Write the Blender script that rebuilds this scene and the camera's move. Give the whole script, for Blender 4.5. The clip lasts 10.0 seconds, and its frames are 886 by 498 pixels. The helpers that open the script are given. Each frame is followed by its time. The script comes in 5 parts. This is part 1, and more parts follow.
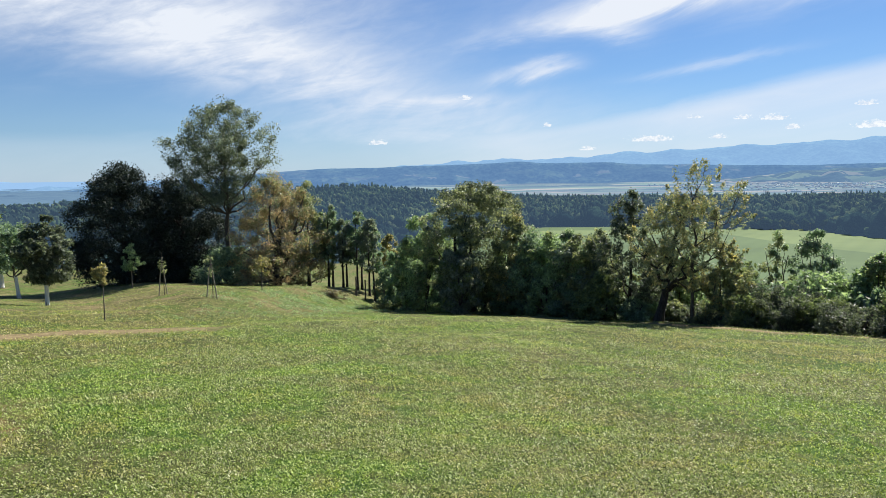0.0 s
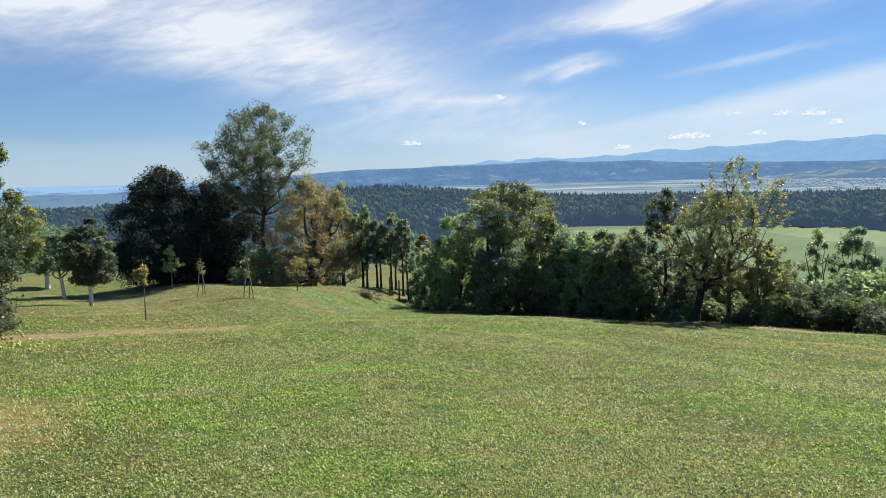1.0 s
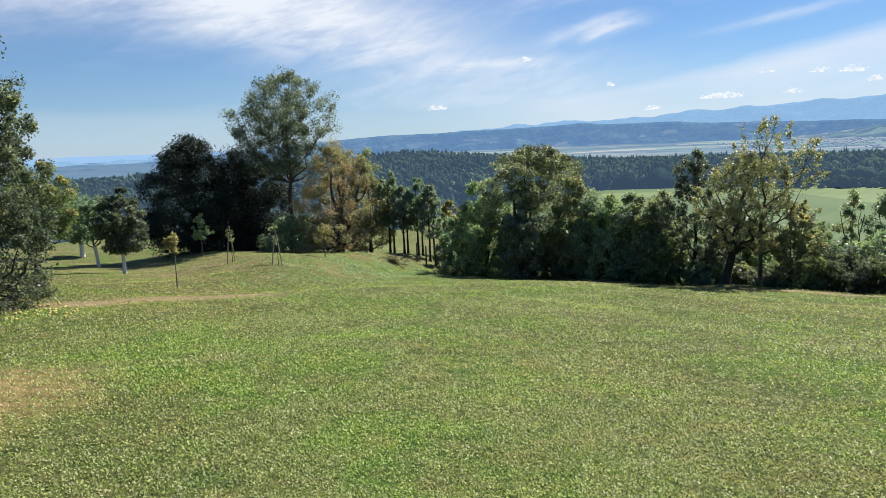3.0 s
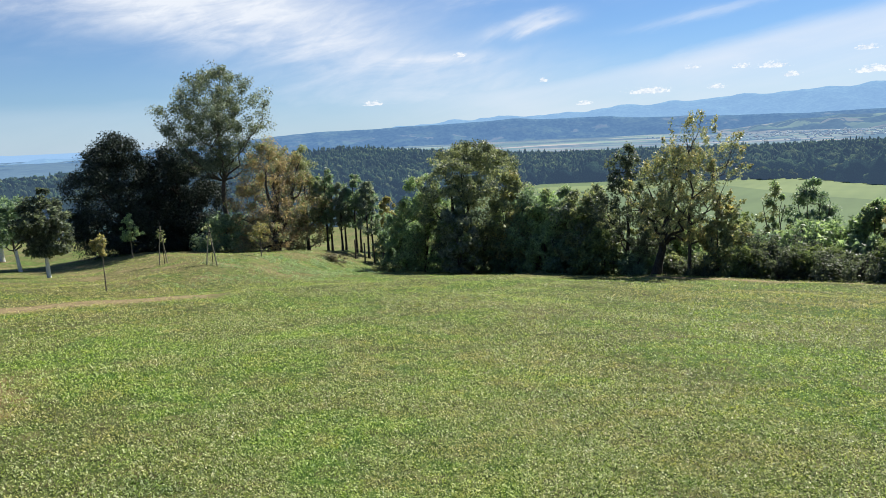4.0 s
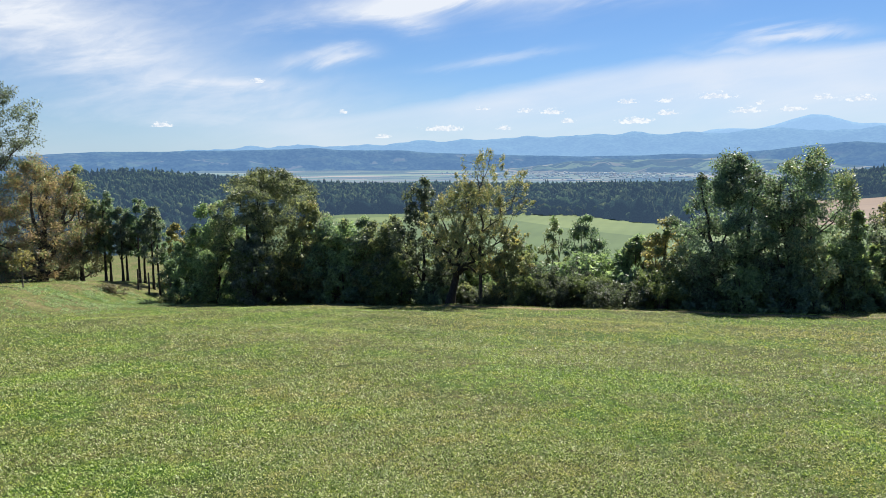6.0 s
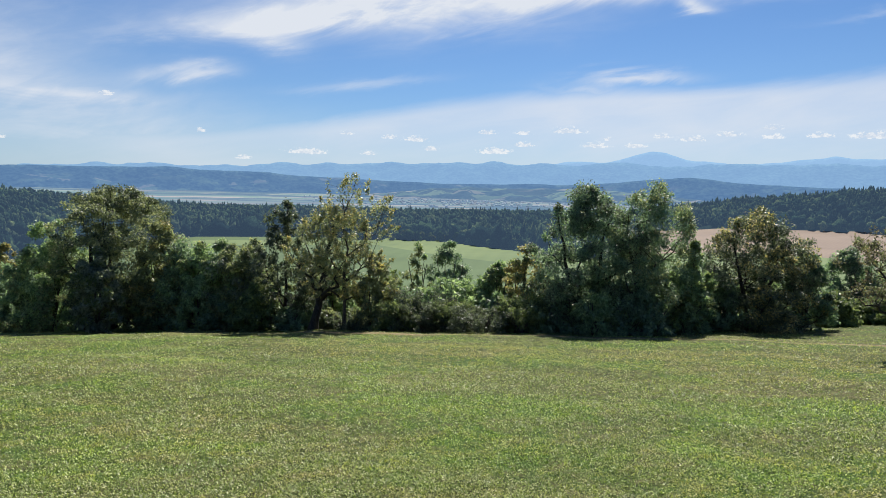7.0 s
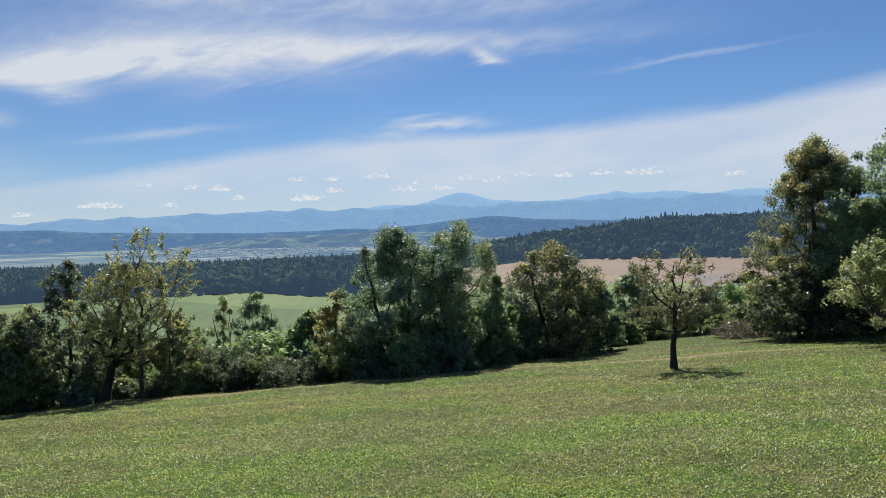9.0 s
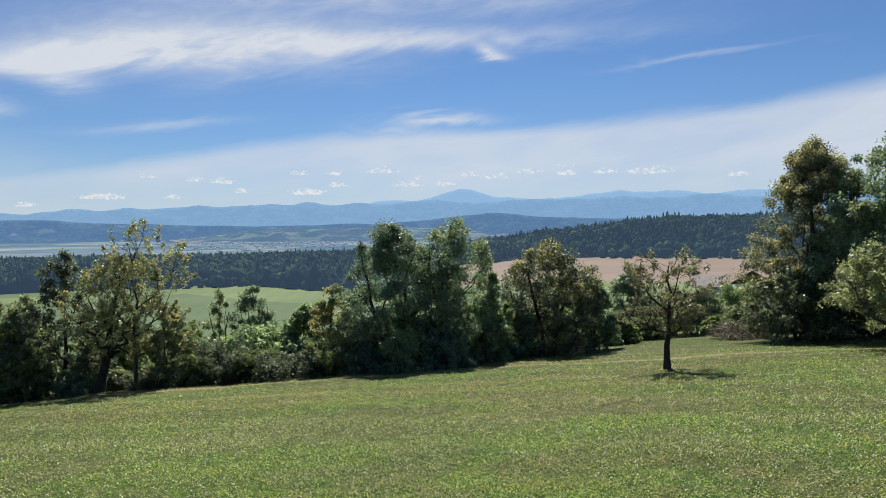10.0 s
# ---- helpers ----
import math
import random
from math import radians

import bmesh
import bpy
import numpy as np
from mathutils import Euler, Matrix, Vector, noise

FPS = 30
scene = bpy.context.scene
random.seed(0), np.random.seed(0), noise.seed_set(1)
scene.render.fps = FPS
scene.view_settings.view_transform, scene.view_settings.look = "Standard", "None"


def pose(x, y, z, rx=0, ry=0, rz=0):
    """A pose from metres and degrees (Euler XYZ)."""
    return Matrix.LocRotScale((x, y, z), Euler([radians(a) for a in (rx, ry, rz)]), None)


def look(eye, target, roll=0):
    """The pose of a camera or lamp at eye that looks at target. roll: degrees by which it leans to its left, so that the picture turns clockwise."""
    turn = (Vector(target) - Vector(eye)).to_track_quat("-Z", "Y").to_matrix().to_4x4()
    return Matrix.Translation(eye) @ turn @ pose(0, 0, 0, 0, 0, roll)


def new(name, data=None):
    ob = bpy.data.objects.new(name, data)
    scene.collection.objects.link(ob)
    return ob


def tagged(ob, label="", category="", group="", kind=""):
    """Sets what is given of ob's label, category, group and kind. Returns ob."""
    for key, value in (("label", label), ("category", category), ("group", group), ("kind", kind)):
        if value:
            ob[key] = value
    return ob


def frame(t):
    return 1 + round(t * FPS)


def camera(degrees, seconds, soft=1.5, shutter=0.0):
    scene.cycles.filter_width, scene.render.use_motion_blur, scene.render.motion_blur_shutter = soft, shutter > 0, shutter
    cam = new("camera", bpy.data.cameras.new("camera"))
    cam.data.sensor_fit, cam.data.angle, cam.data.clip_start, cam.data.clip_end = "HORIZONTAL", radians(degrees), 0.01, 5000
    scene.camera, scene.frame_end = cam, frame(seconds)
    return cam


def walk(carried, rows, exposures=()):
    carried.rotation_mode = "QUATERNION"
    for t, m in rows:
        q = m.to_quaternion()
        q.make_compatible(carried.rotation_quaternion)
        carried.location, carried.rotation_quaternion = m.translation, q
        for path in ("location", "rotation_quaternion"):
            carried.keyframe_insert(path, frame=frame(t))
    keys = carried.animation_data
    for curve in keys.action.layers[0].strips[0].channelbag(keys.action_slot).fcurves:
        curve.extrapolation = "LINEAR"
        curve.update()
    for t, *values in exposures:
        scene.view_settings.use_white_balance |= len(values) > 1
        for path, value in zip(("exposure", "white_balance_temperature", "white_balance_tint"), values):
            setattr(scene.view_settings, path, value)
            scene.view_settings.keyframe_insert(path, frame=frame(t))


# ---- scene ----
# ---------------- camera ----------------
cam = camera(64.1, 10.0, soft=0.8)
PATH = [
    (0.0, -0.000, 0.000, 2.000, 84.320, 0.870, -0.016),
    (0.5, 0.030, -0.047, 2.014, 84.395, 1.142, 1.142),
    (1.0, 0.069, -0.125, 2.019, 84.372, 1.436, 2.706),
    (1.5, 0.073, -0.091, 2.012, 83.981, 1.765, 4.388),
    (2.0, 0.075, -0.057, 2.010, 83.380, 2.105, 5.431),
    (2.2, 0.069, -0.061, 2.007, 83.132, 2.244, 5.625),
    (3.3, 0.099, -0.070, 2.002, 81.415, 2.526, 3.861),
    (3.5, 0.077, -0.072, 1.997, 81.438, 2.892, 2.823),
    (4.0, 0.080, -0.084, 2.012, 81.087, 2.680, -0.273),
    (4.5, 0.084, -0.075, 1.997, 81.220, 2.285, -4.146),
    (5.0, 0.088, -0.041, 2.006, 81.667, 1.721, -8.167),
    (5.5, 0.129, -0.048, 1.999, 82.376, 1.045, -12.205),
    (6.8, 0.100, 0.143, 1.995, 84.828, -1.340, -24.530),
    (7.0, 0.110, 0.166, 1.985, 85.293, -1.552, -27.178),
    (7.5, 0.166, 0.152, 1.984, 86.698, -1.073, -32.576),
    (8.0, 0.290, 0.090, 2.003, 88.031, -0.015, -37.035),
    (8.5, 0.383, 0.080, 1.998, 88.728, 0.979, -40.419),
    (9.0, 0.474, 0.113, 1.995, 88.916, 1.463, -42.150),
    (9.5, 0.552, 0.081, 2.001, 88.878, 1.508, -43.140),
    (10.0, 0.659, 0.016, 2.007, 88.609, 0.569, -42.005),
]
EXPOSURES = [(0.0, 0.78), (5.5, 0.82), (7.0, 0.62), (8.5, 0.48), (10.0, 0.48)]
walk(cam, [(t, pose(x, y, z, rx, ry, rz)) for t, x, y, z, rx, ry, rz in PATH], EXPOSURES)

# ---------------- world, sun, exposure ----------------
SUN_AZ, SUN_EL = -41.0, 47.0          # azimuth: degrees left of the y axis
SKY_STRENGTH, SUN_STRENGTH = 0.05, 5.0


class Nodes:
    """Short forms for a node tree."""

    def __init__(self, tree):
        self.t = tree
        tree.nodes.clear()

    def add(self, kind, props=(), **inputs):
        n = self.t.nodes.new(kind)
        for k, v in dict(props).items():
            setattr(n, k, v)
        for k, v in inputs.items():
            self.put(n.inputs[k.replace("_", " ")], v)
        return n

    def put(self, socket, v):
        if hasattr(v, "is_output"):
            self.t.links.new(v, socket)
        else:
            socket.default_value = v

    def m(self, op, a, b=0.0, c=0.0, clamp=False):
        n = self.t.nodes.new("ShaderNodeMath")
        n.operation, n.use_clamp = op, clamp
        for s, v in zip(n.inputs, (a, b, c)):
            self.put(s, v)
        return n.outputs[0]

    def step(self, x, lo, hi, a=0.0, b=1.0):
        n = self.t.nodes.new("ShaderNodeMapRange")
        n.interpolation_type = "SMOOTHSTEP"
        for s, v in zip(n.inputs, (x, lo, hi, a, b)):
            self.put(s, v)
        return n.outputs[0]

    def mix(self, f, a, b, how="MIX"):
        n = self.t.nodes.new("ShaderNodeMix")
        n.data_type, n.blend_type = "RGBA", how
        for s, v in ((n.inputs[0], f), (n.inputs[6], a), (n.inputs[7], b)):
            self.put(s, v if hasattr(v, "is_output") or not isinstance(v, tuple) else (*v[:3], 1.0))
        return n.outputs[2]

    def noise(self, vec, scale, detail=3.0, rough=0.5, distort=0.0):
        n = self.add("ShaderNodeTexNoise", Scale=scale, Detail=detail, Roughness=rough, Distortion=distort)
        if vec is not None:
            self.put(n.inputs["Vector"], vec)
        return n.outputs["Fac"]

    def combine(self, x, y, z):
        n = self.add("ShaderNodeCombineXYZ")
        for s, v in zip(n.inputs, (x, y, z)):
            self.put(s, v)
        return n.outputs[0]


def make_world():
    world = bpy.data.worlds.new("sky")
    scene.world = world
    world.use_nodes = True
    k = Nodes(world.node_tree)
    sky = k.add("ShaderNodeTexSky", dict(sky_type="NISHITA", sun_disc=False, sun_elevation=radians(SUN_EL),
                                         sun_rotation=radians(-SUN_AZ), altitude=400, air_density=1.0, dust_density=0.25, ozone_density=2.5))
    way = k.add("ShaderNodeTexCoord").outputs["Generated"]
    sep = k.add("ShaderNodeSeparateXYZ", Vector=way).outputs
    az = k.m("MULTIPLY", k.m("ARCTAN2", k.m("MULTIPLY", sep[0], -1.0), sep[1]), 57.2958)
    el = k.m("MULTIPLY", k.m("ARCSINE", sep[2]), 57.2958)
    # cirrus fibres: noise drawn out along slanting lines
    def fibres(turn, stretch, scale, detail, seed):
        c, s = math.cos(radians(turn)), math.sin(radians(turn))
        u = k.m("ADD", k.m("MULTIPLY", az, -c), k.m("MULTIPLY", el, s))
        v = k.m("ADD", k.m("MULTIPLY", az, s), k.m("MULTIPLY", el, c))
        vec = k.combine(k.m("MULTIPLY", u, 1.0 / stretch), v, seed)
        return k.noise(vec, scale, detail, 0.6, 0.6)
    fib = fibres(10.0, 4.5, 0.42, 7.0, 3.0)
    fine = fibres(16.0, 3.0, 1.1, 6.0, 8.0)
    soft = fibres(2.0, 2.2, 0.10, 3.0, 14.0)
    warp_a = k.m("ADD", az, k.m("MULTIPLY", k.m("SUBTRACT", soft, 0.5), 9.0))
    warp_e = k.m("ADD", el, k.m("MULTIPLY", k.m("SUBTRACT", fib, 0.5), 3.2))
    # veils: az, el, half widths, slant (rise to the right), strength
    veils = [(24, 13.4, 18, 3.6, -0.05, 0.85), (8, 7.6, 12, 2.4, -0.16, 0.62), (15, 10, 10, 2.5, -0.12, 0.55), (0, 4.2, 16, 1.8, 0.0, 0.4),
             (-12.5, 12.6, 8, 0.9, 0.16, 0.95), (-23, 14.2, 12, 2.0, 0.04, 1.05), (-40, 15.2, 14, 0.8, 0.0, 0.8), (-6.6, 8.3, 2.4, 0.7, 0.1, 0.95),
             (-13.2, 11.2, 2.2, 1.1, -0.1, 0.6), (-1, 6.2, 5, 0.5, 0.0, 0.5),
             (-20.5, 8.0, 5, 0.45, 0.12, 0.5), (-47.2, 14.0, 1.6, 0.5, -0.15, 0.95), (-62, 12.8, 5, 0.25, 0.06, 0.45), (-42, 9.2, 3.5, 0.4, 0.03, 0.8),
             (-38.5, 8.3, 3.0, 0.4, 0.0, 0.5), (45, 14, 18, 4, 0.0, 0.8), (-30, 19, 30, 2.2, 0.0, 0.7)]
    total = None
    for a0, e0, wa, we, slope, strength in veils:
        da = k.m("SUBTRACT", warp_a, a0)
        de = k.m("ADD", k.m("SUBTRACT", warp_e, e0), k.m("MULTIPLY", da, slope))
        r2 = k.m("ADD", k.m("POWER", k.m("ABSOLUTE", k.m("DIVIDE", da, wa)), 2.0), k.m("POWER", k.m("ABSOLUTE", k.m("DIVIDE", de, we)), 2.0))
        g = k.m("MULTIPLY", k.m("EXPONENT", k.m("MULTIPLY", r2, -1.0)), strength)
        total = g if total is None else k.m("ADD", total, g)
    # the long arched veil over the mountains: its upper edge by azimuth
    edge = k.add("ShaderNodeFloatCurve")
    pts = edge.mapping.curves[0].points
    for a, e in ((-100, 12.5), (-72, 10.2), (-58, 8.9), (-48, 8.6), (-40, 8.5), (-30, 7.6), (-20, 6.0), (-10, 4.6), (5, 4.2), (40, 3.8)):
        pts.new((a + 180) / 360, e / 20)
    edge.mapping.update()
    k.put(edge.inputs["Value"], k.m("DIVIDE", k.m("ADD", az, 180.0), 360.0))
    below = k.m("SUBTRACT", k.m("MULTIPLY", edge.outputs[0], 20.0), k.m("ADD", el, k.m("MULTIPLY", k.m("SUBTRACT", fib, 0.5), 1.6)))
    arch = k.m("MULTIPLY", k.step(below, -0.25, 1.2), k.m("ADD", 0.52, k.m("ADD", k.m("MULTIPLY", k.step(soft, 0.3, 0.7), 0.2), k.m("MULTIPLY", k.step(fib, 0.3, 0.7), 0.18))))
    arch = k.m("MULTIPLY", arch, k.step(el, 2.5, 6.0, 0.72, 1.0))
    arch = k.m("MULTIPLY", arch, k.step(az, -8.0, 8.0, 1.0, 0.35))
    texture = k.m("ADD", k.m("MULTIPLY", k.step(fib, 0.28, 0.72), 0.75), k.m("MULTIPLY", k.step(fine, 0.3, 0.75), 0.45))
    veil = k.m("MULTIPLY", k.m("MULTIPLY", total, k.m("ADD", k.m("MULTIPLY", texture, 0.62), 0.44)), 0.96, clamp=True)
    veil = k.m("MAXIMUM", veil, arch)
    # small fair-weather heaps low over the mountains
    heaps = [(-19.4, 4.41, 0.55), (-22.8, 4.21, 0.64), (-25.0, 4.07, 1.19), (-26.1, 3.38, 0.73), (-30.6, 4.78, 0.82), (-33.5, 4.79, 0.73), (-37.0, 4.97, 1.55), (-31.2, 3.27, 1.55), (-33.5, 3.85, 1.01), (-39.1, 3.88, 1.19), (-40.0, 4.42, 0.46), (-44.1, 4.65, 0.73), (-46.4, 4.43, 1.19), (-48.9, 4.79, 1.1), (-51.8, 5.26, 0.91), (-51.8, 4.6, 0.91), (-55.0, 4.65, 1.01), (-58.3, 4.59, 1.83), (-42.1, 3.9, 1.01), (-16.3, 2.82, 1.74), (-21.1, 2.87, 0.64), (-64.4, 4.15, 0.91), (-8.3, 4.12, 0.41), (-1.8, 6.37, 0.64), (5.2, 2.97, 0.82), (-11.5, 2.23, 0.64)]
    frill = k.m("SUBTRACT", k.noise(k.combine(k.m("MULTIPLY", az, 1.0), k.m("MULTIPLY", el, 1.5), 2.5), 3.4, 5.0, 0.65), 0.5)
    nearest = 9.0
    for a0, e0, wa in heaps:
        da = k.m("MULTIPLY", k.m("SUBTRACT", az, a0), 1.0 / wa)
        de = k.m("MULTIPLY", k.m("SUBTRACT", el, e0 - 0.12), 1.0 / (0.20 + 0.16 * wa))
        de = k.m("MAXIMUM", de, k.m("MULTIPLY", de, -4.0))
        nearest = k.m("MINIMUM", nearest, k.m("MULTIPLY_ADD", da, da, k.m("MULTIPLY", de, de)))
    bulk = k.m("ADD", nearest, k.m("MULTIPLY", frill, 4.2))
    heap = k.m("MULTIPLY", k.step(bulk, 1.35, 0.2), 0.85)
    cover = k.m("MAXIMUM", veil, heap, clamp=True)
    white = k.mix(heap, (9.6, 10.2, 11.2), k.mix(k.step(frill, -0.12, 0.06, 1.0, 0.0), (9.0, 9.7, 10.8), (12.4, 12.4, 12.3)))
    base = k.mix(1.0, sky.outputs[0], (0.60, 0.84, 1.14), "MULTIPLY")
    # pale air towards the horizon
    haze = k.m("MULTIPLY", k.m("EXPONENT", k.m("MULTIPLY", k.m("ABSOLUTE", el), -0.22)), 0.48)
    base = k.mix(haze, base, (5.4, 7.6, 10.4))
    col = k.mix(cover, base, white)
    bg = k.add("ShaderNodeBackground", Color=col, Strength=SKY_STRENGTH)
    out = k.add("ShaderNodeOutputWorld")
    k.put(out.inputs[0], bg.outputs[0])


make_world()


def toward(az, el=0.0):
    a, e = radians(az), radians(el)
    return Vector((-math.sin(a) * math.cos(e), math.cos(a) * math.cos(e), math.sin(e)))


sun_data = bpy.data.lights.new("sun", "SUN")
sun_data.energy, sun_data.angle, sun_data.color = SUN_STRENGTH, radians(0.55), (1.0, 0.95, 0.86)
sun = new("sun", sun_data)
sun.matrix_world = look(toward(SUN_AZ, SUN_EL) * 100, (0, 0, 0))


# ---------------- materials ----------------
def material(name):
    mat = bpy.data.materials.new(name)
    mat.use_nodes = True
    k = Nodes(mat.node_tree)
    out = k.add("ShaderNodeOutputMaterial")
    return mat, k, out


def where(k):
    return k.add("ShaderNodeNewGeometry").outputs["Position"]


def ramp(k, fac, *stops):
    n = k.add("ShaderNodeValToRGB")
    e = n.color_ramp.elements
    while len(e) < len(stops):
        e.new(0.5)
    for el, (p, c) in zip(e, stops):
        el.position, el.color = p, (*c, 1.0)
    k.put(n.inputs[0], fac)
    return n.outputs[0]


def leaf_material(name, *colours, gloss=0.42, light_through=0.5, shine=0.3):
    """Leaves: each its own tone, some light coming through."""
    mat, k, out = material(name)
    rnd = k.add("ShaderNodeNewGeometry").outputs["Random Per Island"]
    n = len(colours)
    col = ramp(k, rnd, *[((i + 0.5) / n, c) for i, c in enumerate(colours)])
    big = k.noise(where(k), 0.9, 2.0)
    col = k.mix(k.m("MULTIPLY", k.step(big, 0.35, 0.7), 0.6), col, k.mix(1.0, col, (0.72, 0.75, 0.68), "MULTIPLY"))
    col = k.add("ShaderNodeHueSaturation", Saturation=0.78, Value=1.0, Color=col).outputs[0]
    pb = k.add("ShaderNodeBsdfPrincipled", Base_Color=col, Roughness=gloss)
    pb.inputs["Specular IOR Level"].default_value = shine
    tr = k.add("ShaderNodeBsdfTranslucent", Color=k.mix(1.0, col, (1.2, 1.25, 0.8), "MULTIPLY"))
    mx = k.add("ShaderNodeMixShader")
    k.put(mx.inputs[0], light_through), k.put(mx.inputs[1], pb.outputs[0]), k.put(mx.inputs[2], tr.outputs[0])
    k.put(out.inputs[0], mx.outputs[0])
    return mat


LEAF_DARK = leaf_material("leaf_dark", (0.024, 0.037, 0.030), (0.036, 0.054, 0.041), (0.052, 0.074, 0.053), gloss=0.5, light_through=0.12, shine=0.12)
LEAF_DEEP = leaf_material("leaf_deep", (0.120, 0.208, 0.130), (0.187, 0.299, 0.182), (0.283, 0.415, 0.250))
LEAF_MID = leaf_material("leaf_mid", (0.173, 0.275, 0.130), (0.266, 0.405, 0.185), (0.421, 0.557, 0.265))
LEAF_OLIVE = leaf_material("leaf_olive", (0.159, 0.203, 0.099), (0.256, 0.295, 0.139), (0.400, 0.414, 0.200))
LEAF_BRIGHT = leaf_material("leaf_bright", (0.112, 0.167, 0.053), (0.167, 0.235, 0.071), (0.267, 0.323, 0.106))
LEAF_GOLD = leaf_material("leaf_gold", (0.225, 0.225, 0.088), (0.416, 0.353, 0.121), (0.728, 0.535, 0.159), (0.253, 0.274, 0.109))
LEAF_DUSK = leaf_material("leaf_dusk", (0.064, 0.089, 0.057), (0.109, 0.143, 0.089), (0.178, 0.217, 0.147))
LEAF_RUST = leaf_material("leaf_rust", (0.230, 0.155, 0.092), (0.460, 0.287, 0.149), (0.356, 0.316, 0.155), (0.564, 0.356, 0.172), gloss=0.6, shine=0.2)
LEAF_SILVER = leaf_material("leaf_silver", (0.128, 0.172, 0.129), (0.214, 0.269, 0.205), (0.366, 0.406, 0.350), gloss=0.35)
LEAF_FADED = leaf_material("leaf_faded", (0.131, 0.108, 0.088), (0.198, 0.165, 0.104), (0.149, 0.165, 0.088), (0.279, 0.214, 0.118))


def bark_material(name, dark, pale, paint=False):
    mat, k, out = material(name)
    p = where(k)
    sc = k.add("ShaderNodeMapping", Vector=p)
    sc.inputs["Scale"].default_value = (14, 14, 3)
    n = k.noise(sc.outputs[0], 1.6, 5.0, 0.6)
    col = k.mix(k.step(n, 0.35, 0.68), dark, pale)
    if paint:
        col = k.mix(k.step(k.noise(p, 9.0, 3.0), 0.55, 0.75), (0.74, 0.73, 0.69), (0.52, 0.50, 0.45))
    bump = k.add("ShaderNodeBump", Strength=0.7, Distance=0.03, Height=n)
    b = k.add("ShaderNodeBsdfPrincipled", Base_Color=col, Roughness=0.9, Normal=bump.outputs[0])
    k.put(out.inputs[0], b.outputs[0])
    return mat


BARK = bark_material("bark", (0.035, 0.028, 0.022), (0.12, 0.10, 0.08))
BARK_DARK = bark_material("bark_dark", (0.015, 0.012, 0.010), (0.05, 0.042, 0.035))
BARK_PALE = bark_material("bark_pale", (0.10, 0.085, 0.065), (0.24, 0.20, 0.16))
LIME_WASH = bark_material("lime_wash", (0.5, 0.5, 0.48), (0.75, 0.75, 0.72), paint=True)
STAKE = bark_material("stake_wood", (0.22, 0.19, 0.14), (0.40, 0.35, 0.27))
DEADWOOD = bark_material("deadwood", (0.16, 0.13, 0.095), (0.36, 0.31, 0.24))


